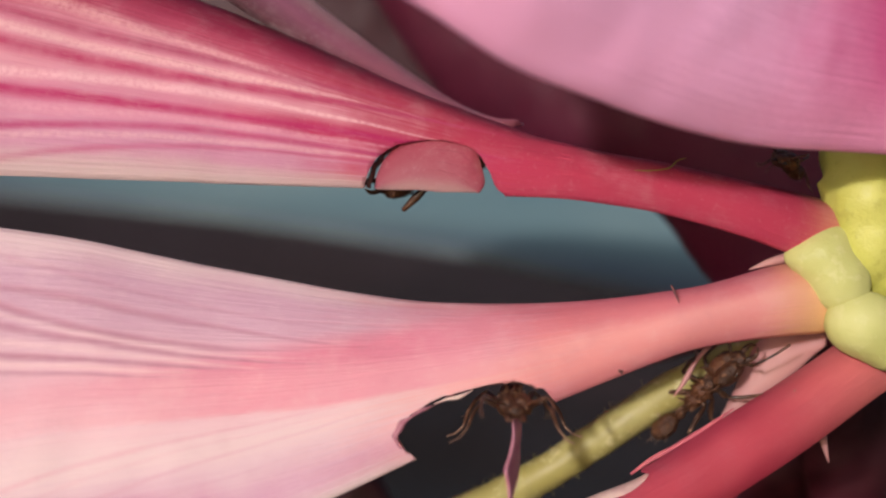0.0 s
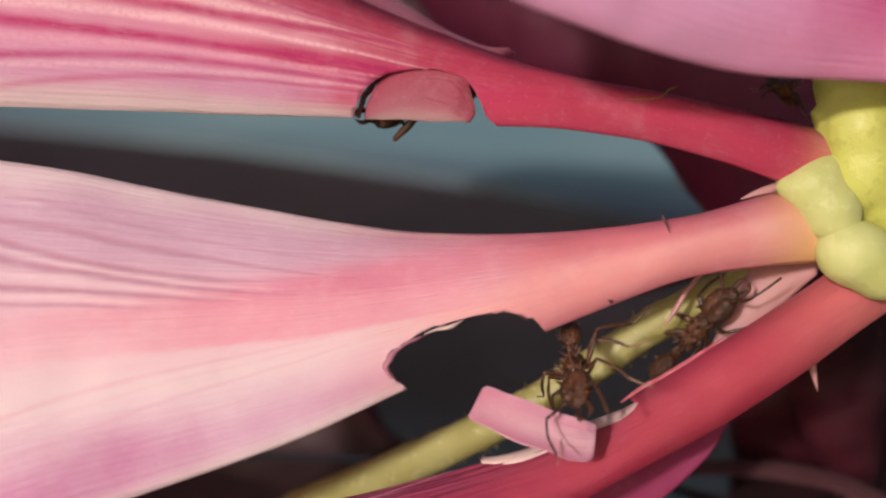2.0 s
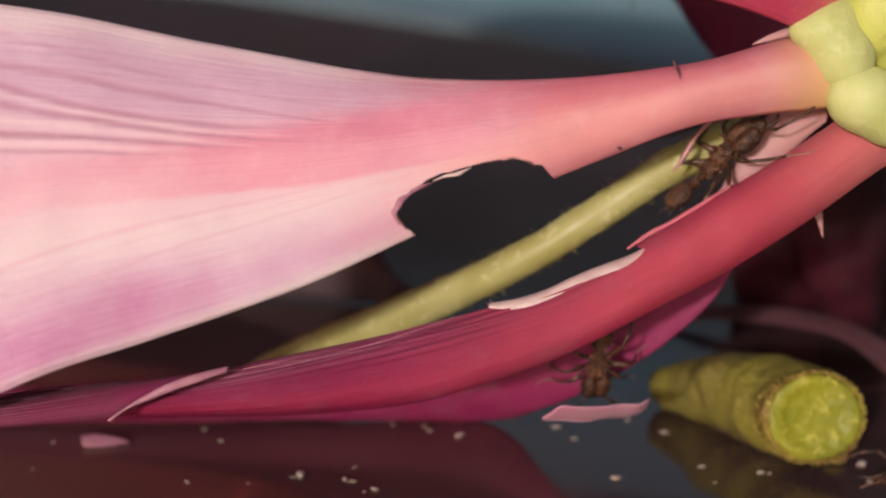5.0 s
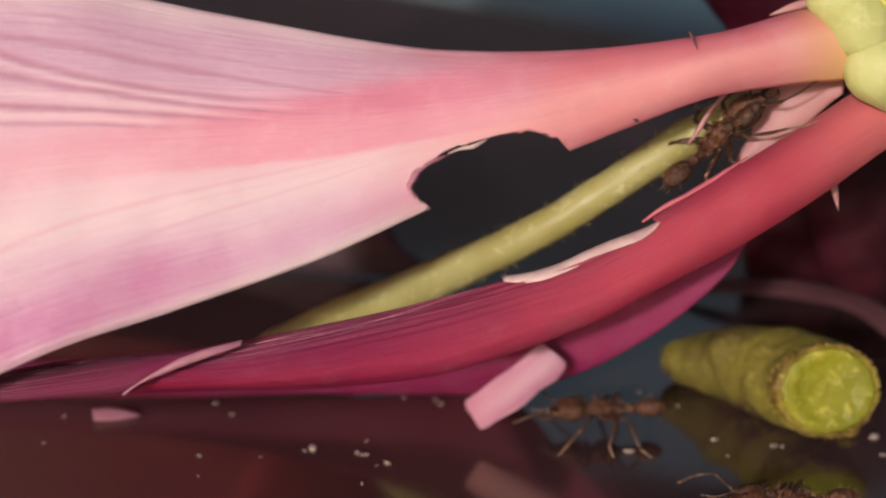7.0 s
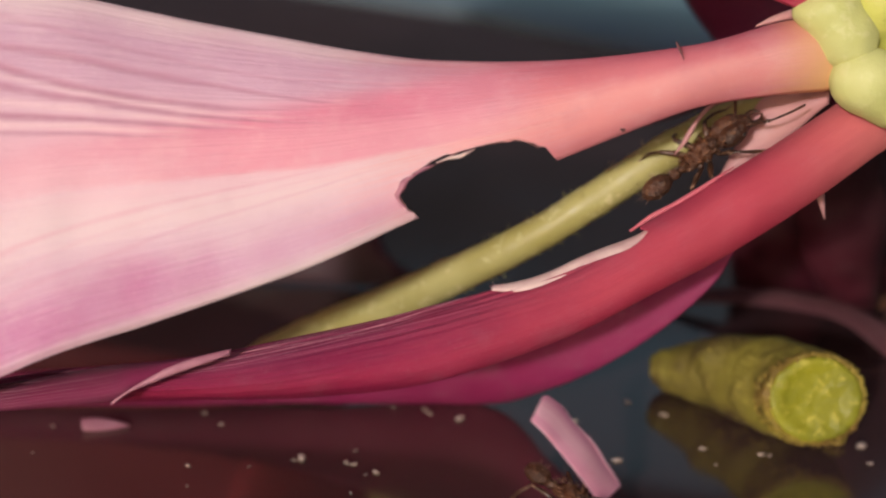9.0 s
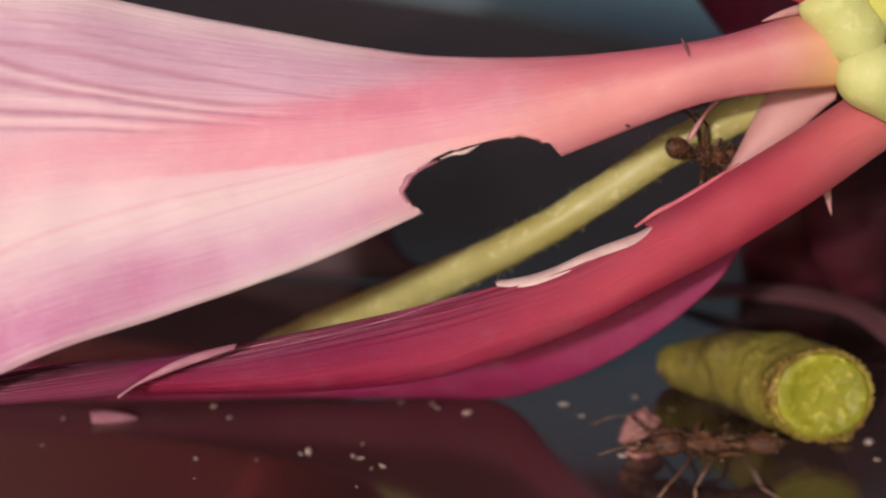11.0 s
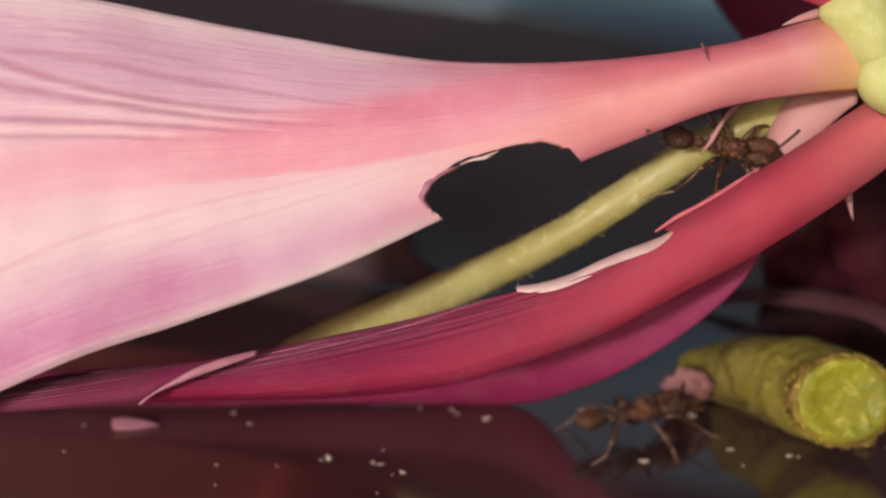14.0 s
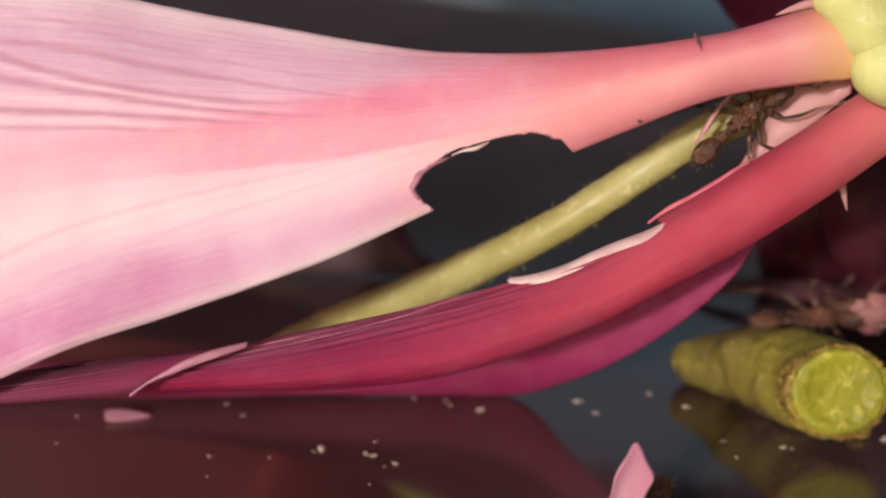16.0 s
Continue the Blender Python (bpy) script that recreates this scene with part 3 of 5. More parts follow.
# ---------------------------------------------------------------- the flower
def flower():
    fl = thing("flower", "cut pink flower with veined petals lying on its side", "flower", (19.7, 55.1, 22.5))
    # middle petal: salmon claw, pale veined blade, bitten lower margin
    top = [(17.7, 54.0, 21.7), (15.0, 52.8, 21.5), (11.4, 51.5, 20.8), (6.3, 50.8, 20.3), (1.6, 50.6, 20.2), (-3.1, 50.4, 20.7), (-8.9, 50.3, 21.8), (-15.0, 50.2, 23.0), (-21.5, 50.0, 24.0)]
    low = [(17.6, 52.3, 18.7), (14.9, 51.3, 18.7), (11.3, 50.4, 18.3), (7.5, 49.6, 17.1), (2.7, 48.5, 15.4), (-0.5, 47.6, 14.3), (-5.1, 46.4, 12.5), (-11.0, 45.2, 10.7), (-15.4, 44.2, 9.5), (-21.0, 42.9, 7.3)]
    mid = part("petal", petal_bm(top, low, [1.1, 1.0, 0.9, 0.8, 0.7, 0.6, 0.6], [2.6, 2.4, 1.2, 0.4, 0.12, 0.1], ripple=0.25), M_MIDDLE, fl, "pale pink petal with salmon claw and a bitten margin")
    bitten(mid, jagged([(-0.8, 47.4, 14.0), (-0.5, 47.6, 14.3), (-1.1, 47.7, 14.8), (-1.3, 47.9, 15.3), (-0.8, 48.2, 16.0), (0.3, 48.4, 16.6), (1.5, 48.5, 17.0), (2.7, 48.6, 17.2), (3.7, 48.6, 17.3), (4.7, 48.5, 17.0), (5.2, 48.4, 16.5), (5.7, 48.0, 15.6), (2.7, 47.3, 13.6), (0.4, 47.2, 13.2)], 64, 0.05, 3))
    # upper petal: crimson claw, streaked blade
    top = [(20.3, 54.3, 23.9), (17.7, 53.4, 24.7), (14.6, 53.0, 25.5), (10.9, 53.1, 26.3), (7.2, 53.7, 27.0), (3.5, 54.3, 28.0), (-0.1, 55.0, 29.4), (-3.2, 55.2, 30.7), (-6.7, 55.4, 32.2), (-10.6, 55.7, 33.8), (-16.8, 55.5, 36.1), (-24.2, 55.3, 38.5)]
    low = [(19.4, 53.3, 21.0), (16.5, 52.6, 21.9), (13.2, 52.1, 23.1), (9.6, 52.5, 24.0), (5.9, 52.8, 24.5), (2.9, 53.3, 24.6), (-2.8, 53.4, 24.9), (-9.0, 52.9, 25.1), (-13.8, 52.4, 25.3), (-23.2, 51.5, 25.7)]
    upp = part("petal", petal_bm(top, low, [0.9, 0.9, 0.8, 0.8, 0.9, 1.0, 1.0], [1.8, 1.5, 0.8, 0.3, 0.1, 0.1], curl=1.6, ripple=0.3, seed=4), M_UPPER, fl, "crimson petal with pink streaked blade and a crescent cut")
    bitten(upp, jagged([(-3.0, 53.4, 24.6), (-2.8, 53.5, 25.5), (-2.4, 53.6, 26.2), (-1.7, 53.7, 26.7), (-0.7, 53.7, 26.95), (0.7, 53.7, 26.95), (1.9, 53.7, 26.6), (2.5, 53.6, 25.8), (2.85, 53.4, 25.0), (3.15, 53.3, 24.3), (0.0, 53.2, 23.6), (-3.1, 53.3, 23.9)], 66, 0.03, 6))
    top = [(-2.5, 53.6, 24.85), (-2.4, 53.75, 25.5), (-2.0, 53.8, 26.25), (-1.3, 53.85, 26.95), (-0.3, 53.9, 27.3), (0.8, 53.9, 27.35), (1.85, 53.85, 26.95), (2.25, 53.75, 25.85), (2.4, 53.6, 25.1), (2.15, 53.5, 24.7)]
    low = [(-2.45, 53.6, 24.8), (-1.8, 53.5, 24.8), (-1.3, 53.5, 24.8), (-0.7, 53.5, 24.8), (-0.1, 53.5, 24.75), (0.4, 53.5, 24.7), (1.0, 53.5, 24.7), (1.4, 53.5, 24.7), (1.8, 53.5, 24.7), (2.1, 53.5, 24.68)]
    part("flap", petal_bm(top, low, [0.1, 0.2, 0.25, 0.25, 0.1], [0.1, 0.2, 0.1], ripple=0.3, nu=60, nv=16, seed=6), M_FLAP, upp, "paler half-round flap cut almost free")
    # dark strip added behind the slit, standing for the shade in it
    part("cut_line", tube(bmesh.new(), [(-2.85, 54.3, 24.8), (-2.6, 54.4, 25.6), (-2.2, 54.5, 26.2), (-1.6, 54.6, 26.7)], [0.1, 0.13, 0.11, 0.02], 6, 40, 0.9, grain=3.0), M_CUT, upp, "dark strip added behind the slit for its shade")
    part("scratch", tube(bmesh.new(), [(8.8, 52.2, 25.8), (9.5, 52.1, 25.8), (10.3, 52.2, 25.9), (10.7, 52.4, 26.2), (11.1, 52.6, 26.3)], [0.012, 0.03, 0.035, 0.028, 0.01], 6, 24, 0.5), M_CORK, upp, "thin golden scratch")
    # the pale margin that shows behind it
    top = [(4.25, 56.8, 27.62), (3.0, 57.2, 27.8), (0.9, 57.8, 28.75), (-1.8, 58.2, 30.5), (-3.9, 58.5, 32.0), (-6.1, 58.7, 33.7), (-9.8, 59.1, 36.3), (-16.6, 59.6, 40.3)]
    low = [(4.3, 56.8, 27.6), (2.5, 56.8, 27.4), (-0.1, 56.9, 28.1), (-2.8, 57.1, 29.4), (-5.4, 57.3, 30.7), (-8.3, 57.5, 32.5), (-12.3, 57.9, 34.9), (-18.9, 58.3, 38.0)]
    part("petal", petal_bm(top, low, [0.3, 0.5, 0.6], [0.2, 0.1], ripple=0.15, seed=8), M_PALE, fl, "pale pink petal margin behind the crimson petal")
    # lower petal: red rib, crinkled magenta blade
    top = [(21.7, 55.8, 19.5), (18.7, 54.0, 17.9), (15.4, 52.5, 16.2), (12.8, 51.5, 14.9), (9.3, 50.3, 13.1), (6.5, 49.8, 11.6), (2.9, 49.4, 10.5), (-2.1, 48.9, 9.3), (-6.9, 48.1, 8.5), (-11.1, 47.8, 7.7), (-16.7, 47.7, 7.3), (-22.8, 46.8, 6.4)]
    low = [(23.3, 54.4, 16.9), (20.3, 52.7, 15.8), (16.5, 51.0, 13.7), (12.7, 49.8, 11.7), (9.7, 48.8, 10.5), (6.5, 48.3, 8.9), (2.8, 47.8, 7.6), (-0.8, 47.4, 6.7), (-5.7, 47.3, 6.2), (-11.8, 47.2, 6.1), (-16.7, 47.2, 5.9), (-22.8, 46.6, 5.7)]
    lower = part("petal", petal_bm(top, low, [1.2, 1.1, 0.9, 1.1, 1.2, 0.9, 0.6], [1.8, 1.6, 1.0, 0.4, 0.2, 0.15], ripple=0.35, nu=150, nv=56, seed=12, crinkle=0.32), M_LOWER, fl, "crinkled magenta petal with red rib and torn edge")
    bitten(lower, jagged([(9.7, 50.5, 13.6), (9.0, 50.3, 13.0), (9.5, 50.2, 12.8), (8.5, 49.9, 12.1), (6.5, 49.7, 11.4), (4.3, 49.4, 10.7), (3.0, 49.4, 10.5), (2.6, 49.5, 10.8), (4.3, 49.8, 11.7), (7.8, 50.3, 13.1)], 40, 0.02, 9))
    # the torn, turned-back margin of the lower petal
    top = [(9.6, 50.4, 12.9), (8.8, 50.5, 12.4), (6.6, 50.2, 11.6), (4.4, 49.9, 10.9), (2.7, 49.6, 10.5)]
    low = [(9.3, 49.7, 12.6), (8.4, 49.3, 12.2), (6.5, 49.1, 11.4), (4.3, 48.8, 10.8), (2.5, 49.0, 10.7)]
    part("torn_edge", petal_bm(top, low, [0.15, 0.3, 0.2], [0.05, 0.05], ripple=0.3, nu=60, nv=10, seed=3), M_TORN, fl, "pale turned-back torn edge")
    top = [(-8.6, 46.9, 8.6), (-10.8, 46.5, 8.4), (-13.8, 46.2, 8.2), (-16.1, 46.1, 7.8), (-18.5, 46.0, 7.4), (-21.4, 46.0, 6.8)]
    low = [(-8.7, 46.9, 8.4), (-10.7, 46.0, 8.0), (-12.3, 45.8, 7.4), (-13.4, 45.8, 6.8), (-16.2, 45.8, 6.5), (-18.6, 45.8, 6.3), (-21.5, 45.8, 6.1)]
    part("torn_blade", petal_bm(top, low, [0.05, 0.25, 0.4, 0.4, 0.3], [0.05, 0.05], ripple=0.1, nu=90, nv=28, seed=14, crinkle=0.25), M_BLADE, fl, "torn-off magenta blade with pale creases")
    top = [(-8.4, 46.7, 8.8), (-9.6, 46.2, 8.7), (-10.7, 45.8, 8.45), (-11.5, 45.6, 8.1), (-12.5, 45.5, 7.5), (-13.3, 45.5, 6.9)]
    low = [(-8.45, 46.5, 8.62), (-9.4, 46.0, 8.47), (-10.5, 45.7, 8.15), (-11.4, 45.5, 7.85), (-12.45, 45.45, 7.4), (-13.3, 45.4, 6.85)]
    part("torn_edge", petal_bm(top, low, [0.05, 0.12, 0.05], [0.04, 0.04], ripple=0.06, nu=40, nv=8), M_TEAR, fl, "thin pale tear line")
    part("margin", tube(bmesh.new(), [(8.7, 50.3, 12.8), (9.7, 50.6, 13.4), (11.0, 50.9, 14.0), (12.2, 51.2, 14.7), (13.4, 51.8, 15.3)], [0.05, 0.12, 0.14, 0.1, 0.03], 8, 40, 0.2), M_LIP, fl, "thin pale lip of the claw")
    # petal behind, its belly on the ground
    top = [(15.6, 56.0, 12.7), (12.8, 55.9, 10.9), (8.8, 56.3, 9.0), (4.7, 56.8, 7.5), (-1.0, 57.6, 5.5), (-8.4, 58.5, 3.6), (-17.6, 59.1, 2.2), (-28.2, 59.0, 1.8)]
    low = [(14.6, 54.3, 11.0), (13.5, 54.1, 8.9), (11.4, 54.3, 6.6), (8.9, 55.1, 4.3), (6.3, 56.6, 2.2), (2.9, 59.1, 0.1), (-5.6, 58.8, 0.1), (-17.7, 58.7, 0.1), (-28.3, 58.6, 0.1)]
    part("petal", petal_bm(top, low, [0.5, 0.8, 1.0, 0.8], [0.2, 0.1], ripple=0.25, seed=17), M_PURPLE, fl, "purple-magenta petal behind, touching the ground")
    # added to fill the dark gap and keep sky out of the ground's mirror
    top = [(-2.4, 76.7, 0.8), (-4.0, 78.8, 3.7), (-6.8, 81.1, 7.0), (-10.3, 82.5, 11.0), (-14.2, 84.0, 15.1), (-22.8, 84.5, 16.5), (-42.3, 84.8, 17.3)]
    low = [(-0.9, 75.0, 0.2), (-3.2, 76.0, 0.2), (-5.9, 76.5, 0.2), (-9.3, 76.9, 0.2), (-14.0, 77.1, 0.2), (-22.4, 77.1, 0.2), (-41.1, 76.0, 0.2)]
    part("petal", petal_bm(top, low, [0.8, 1, 1, 0.8], [0.3, 0.1], ripple=0.4, seed=19), M_SHADE, fl, "maroon petal leaning back, shade and ground reflection put into its colour")
    # added behind the crimson petal to block sky from the ground's reflection
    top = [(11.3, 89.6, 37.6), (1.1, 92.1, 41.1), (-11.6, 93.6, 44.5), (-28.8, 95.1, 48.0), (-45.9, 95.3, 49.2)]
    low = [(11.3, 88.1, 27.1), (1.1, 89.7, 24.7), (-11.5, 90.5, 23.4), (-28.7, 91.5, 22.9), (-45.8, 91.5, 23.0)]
    part("petal", petal_bm(top, low, [1, 2, 2, 1], [0.3, 0.1], ripple=0.6, nu=60, seed=43), M_DEEP_SHADED, fl, "added maroon petal that keeps sky out of the ground reflection")
    # unseen petal, added so that the ground's reflection turns red
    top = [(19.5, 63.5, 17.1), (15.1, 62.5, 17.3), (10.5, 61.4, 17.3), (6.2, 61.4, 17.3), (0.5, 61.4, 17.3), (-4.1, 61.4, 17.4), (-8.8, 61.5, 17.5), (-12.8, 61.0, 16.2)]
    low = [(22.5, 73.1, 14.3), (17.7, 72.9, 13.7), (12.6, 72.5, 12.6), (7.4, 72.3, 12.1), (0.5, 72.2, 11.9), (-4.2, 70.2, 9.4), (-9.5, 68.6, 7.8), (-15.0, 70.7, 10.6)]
    part("petal", petal_bm(top, low, [0.5, 1, 1.2, 1], [0.2, 0.1], ripple=0.4, nu=70, seed=47), M_TUCKED, fl, "unseen crimson petal added to redden the ground reflection")
    # unseen petal, added to replace sky in the left of the ground's reflection
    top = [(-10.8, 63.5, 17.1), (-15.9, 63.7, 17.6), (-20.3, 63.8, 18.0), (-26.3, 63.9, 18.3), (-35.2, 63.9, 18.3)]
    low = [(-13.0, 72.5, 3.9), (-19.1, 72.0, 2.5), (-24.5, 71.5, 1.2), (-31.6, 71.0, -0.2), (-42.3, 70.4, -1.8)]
    part("petal", petal_bm(top, low, [0.5, 1, 1], [0.2, 0.1], ripple=0.4, nu=50, seed=53), M_VEIL, fl, "unseen pink petal added to tint the ground reflection")
    # near petal, out of focus
    top = [(25.3, 50.8, 34.4), (18.3, 48.5, 39.9), (11.0, 45.8, 42.3), (4.6, 42.9, 42.9), (-2.8, 40.9, 43.0), (-9.8, 39.9, 43.4)]
    low = [(25.3, 49.6, 26.2), (18.0, 48.1, 26.8), (12.8, 46.2, 27.2), (9.1, 44.3, 28.0), (5.8, 42.4, 29.1), (2.7, 41.0, 30.3), (0.1, 40.3, 31.9), (-2.8, 39.5, 33.9), (-8.9, 39.3, 39.5)]
    part("petal", petal_bm(top, low, [1.0, 2.0, 3.0, 3.0], [0.5, 0.2, 0.1], ripple=0.3, seed=23), M_NEAR, fl, "smooth rose petal arching in front")
    # petals behind, their shade put into dark maroon colours
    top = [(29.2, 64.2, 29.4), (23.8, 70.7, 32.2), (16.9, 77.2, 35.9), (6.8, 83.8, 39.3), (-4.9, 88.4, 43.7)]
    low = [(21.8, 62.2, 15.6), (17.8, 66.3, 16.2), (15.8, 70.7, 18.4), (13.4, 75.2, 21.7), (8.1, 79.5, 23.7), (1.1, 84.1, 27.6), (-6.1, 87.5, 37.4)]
    part("petal", petal_bm(top, low, [1, 3, 4, 3], [0.3, 0.1], ripple=0.4, seed=29), M_MAROON_SHADED, fl, "maroon petal behind with its shade put into its colour")
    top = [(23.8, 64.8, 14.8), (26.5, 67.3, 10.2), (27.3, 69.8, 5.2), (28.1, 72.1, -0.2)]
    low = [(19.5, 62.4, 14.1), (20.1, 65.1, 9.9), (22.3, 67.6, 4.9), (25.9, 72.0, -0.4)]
    part("petal", petal_bm(top, low, [1, 1.5, 1.5], [0.3, 0.1], ripple=0.9, nu=60, seed=31), M_DEEP_SHADED, fl, "crumpled maroon petal hanging behind, shade in its dark colour")
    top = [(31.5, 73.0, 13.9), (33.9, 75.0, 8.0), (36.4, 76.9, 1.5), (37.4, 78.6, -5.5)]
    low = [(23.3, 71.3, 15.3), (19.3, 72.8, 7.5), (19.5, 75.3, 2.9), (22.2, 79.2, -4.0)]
    part("petal", petal_bm(top, low, [1, 2, 2], [0.3, 0.1], ripple=0.9, nu=60, seed=37), M_DEEP_SHADED, fl, "maroon petal behind with its shade put into its colour")
    # receptacle
    bm = bmesh.new()
    blob(bm, (21.6, 53.6, 22.9), (3.5, 2.5, 4.0), 4, 0.06, 1.2, seed=1)
    blob(bm, (19.3, 53.2, 24.4), (1.9, 2.0, 2.2), 4, 0.08, 1.4, seed=2)
    blob(bm, (19.5, 53.0, 22.6), (1.7, 1.9, 1.9), 4, 0.08, 1.5, seed=5)
    blob(bm, (19.7, 54.0, 26.2), (2.3, 2.0, 2.1), 4, 0.06, 1.4, seed=3)
    blob(bm, (17.7, 53.5, 25.0), (0.6, 0.6, 0.5), 3, 0.2, 1.5, seed=3)
    part("receptacle", melted(bm, 0.15, 34), M_HUB, fl, "smooth swollen yellow-green receptacle")
    bm = bmesh.new()
    blob(bm, (17.2, 52.4, 21.9), (1.4, 1.25, 1.4), 4, 0.06, 1.3, Euler((0, 0.3, 0)), seed=4)
    blob(bm, (16.3, 52.5, 22.0), (0.95, 0.85, 0.75), 3, 0.06, 1.3, seed=9)
    blob(bm, (17.6, 52.7, 22.7), (1.1, 1.0, 0.95), 3, 0.06, 1.3, seed=10)
    blob(bm, (17.95, 52.15, 20.9), (1.45, 1.3, 1.5), 3, 0.05, 1.5, seed=8)
    part("calyx_lobe", melted(bm, 0.14, 90), M_LOBE, fl, "pale yellow-green pointed calyx lobe")
    bm = blob(bmesh.new(), (18.95, 51.7, 19.1), (1.9, 1.55, 1.6), 4, 0.06, 1.2, Euler((0, 0.3, 0)), seed=6)
    blob(bm, (20.2, 51.7, 18.3), (1.6, 1.4, 1.35), 4, 0.05, 1.2, seed=7)
    part("calyx_lobe", melted(bm, 0.14, 90), M_LOBE, fl, "smooth pale rounded calyx lobe")
    part("bract", tube(bmesh.new(), [(16.2, 53.4, 21.9), (15.6, 53.3, 21.75), (15.0, 53.2, 21.6), (14.2, 53.2, 21.3)], [0.24, 0.22, 0.15, 0.03], 8), M_SEPAL, fl, "thin salmon bract beside the calyx")
    # pale sepal between the claws, and a dry one hanging below
    top = [(18.2, 54.4, 18.4), (16.7, 54.8, 18.1), (15.3, 55.0, 17.7), (14.6, 54.9, 16.5), (14.1, 54.6, 15.5), (13.4, 54.3, 14.2)]
    low = [(18.0, 53.9, 17.7), (17.5, 54.0, 17.2), (16.5, 54.0, 16.2), (15.5, 54.0, 15.2), (14.5, 54.0, 14.5), (13.5, 54.0, 13.9)]
    part("sepal", petal_bm(top, low, [0.2, 0.4, 0.3], [0.3, 0.2], nu=40, nv=12), M_SEPAL, fl, "pale pink sepal")
    part("sepal", tube(bmesh.new(), [(17.4, 54.2, 15.0), (17.7, 53.8, 14.3), (17.9, 53.5, 13.6), (18.0, 53.3, 13.1), (18.15, 53.1, 12.4)], [0.12, 0.28, 0.24, 0.14, 0.02], 8), M_SEPAL, fl, "thin pale dry sepal tip")
    # the stalk of the style, with hairs
    line = [(17.4, 56.2, 17.6), (14.2, 55.8, 16.5), (11.1, 55.7, 14.9), (8.5, 55.6, 13.1), (5.9, 55.7, 11.3), (3.2, 56.3, 9.5), (0.5, 57.8, 7.6), (-3.3, 60.2, 4.7), (-7.8, 63.1, 1.3), (-12.3, 66.1, -2.4)]
    st = part("style", tube(bmesh.new(), line, [0.85, 0.9, 0.85, 0.86, 0.9, 1.05, 1.25, 1.45, 1.5, 1.2], 16, 60, 0.08), M_STYLE, fl, "hairy yellow-green style")
    bm = bmesh.new()
    rnd = random.Random(4)
    pts = curve(line, 200)
    for k in range(340):
        i = rnd.randint(10, 130)
        d = (pts[i + 1] - pts[i]).normalized()
        o = Vector((rnd.gauss(0, 1), rnd.gauss(0, 1), rnd.gauss(0, 1)))
        o = (o - d * o.dot(d)).normalized()
        q = pts[i] + o * 0.7
        tube(bm, [q, q + (o + d * rnd.uniform(-.6, .2)) * rnd.uniform(0.2, 0.55)], [0.024, 0.008], 4, 1)
    part("hairs", bm, M_STYLE, st, "short stiff hairs", kind="stuff")
    bm = bmesh.new()
    tube(bm, [(12.7, 53.6, 17.8), (12.0, 53.3, 17.1), (11.4, 53.1, 16.1), (11.0, 53.1, 15.5)], [0.12, 0.1, 0.14, 0.03], 6)
    part("filament", bm, M_SEPAL, fl, "thin pale filament")
    # small dark nicks in the middle petal
    for nm, pts, r in (("nick", [(10.3, 50.8, 21.0), (10.4, 50.3, 20.7), (10.5, 50.0, 20.4)], [0.04, 0.06, 0.02]), ("nick", [(7.4, 49.5, 17.9), (7.8, 49.5, 17.7), (8.1, 49.6, 17.5)], [0.02, 0.07, 0.1])):
        part(nm, tube(bmesh.new(), pts, r, 6), M_CUT, fl, "small dark nick")
    # thin dark rim along the bite
    part("bite_rim", tube(bmesh.new(), [(-0.2, 48.4, 16.1), (0.4, 48.6, 16.4), (1.5, 48.9, 16.9), (2.7, 49.0, 17.1), (3.8, 49.0, 17.2), (4.5, 48.9, 16.9)], [0.02, 0.04, 0.05, 0.03, 0.03, 0.02], 6, 60, 0.9, grain=3.0), M_CUT, fl, "thin dark rim of the bite")
    part("flake", tube(bmesh.new(), [(-1.1, 47.2, 14.85), (-1.35, 47.25, 15.35), (-1.05, 47.4, 15.85), (-0.5, 47.6, 16.25), (0.1, 47.8, 16.5)], [0.03, 0.13, 0.11, 0.09, 0.02], 6, 30, 0.9, grain=3.0), M_TEAR, fl, "pale frayed tissue at the bite")
    part("flake", tube(bmesh.new(), [(0.2, 48.1, 16.5), (0.7, 48.1, 16.7), (1.2, 48.1, 16.8), (1.8, 48.4, 17.0)], [0.03, 0.1, 0.09, 0.02], 6, 16, 0.9), M_TORN, fl, "white torn flake at the bite")


flower()


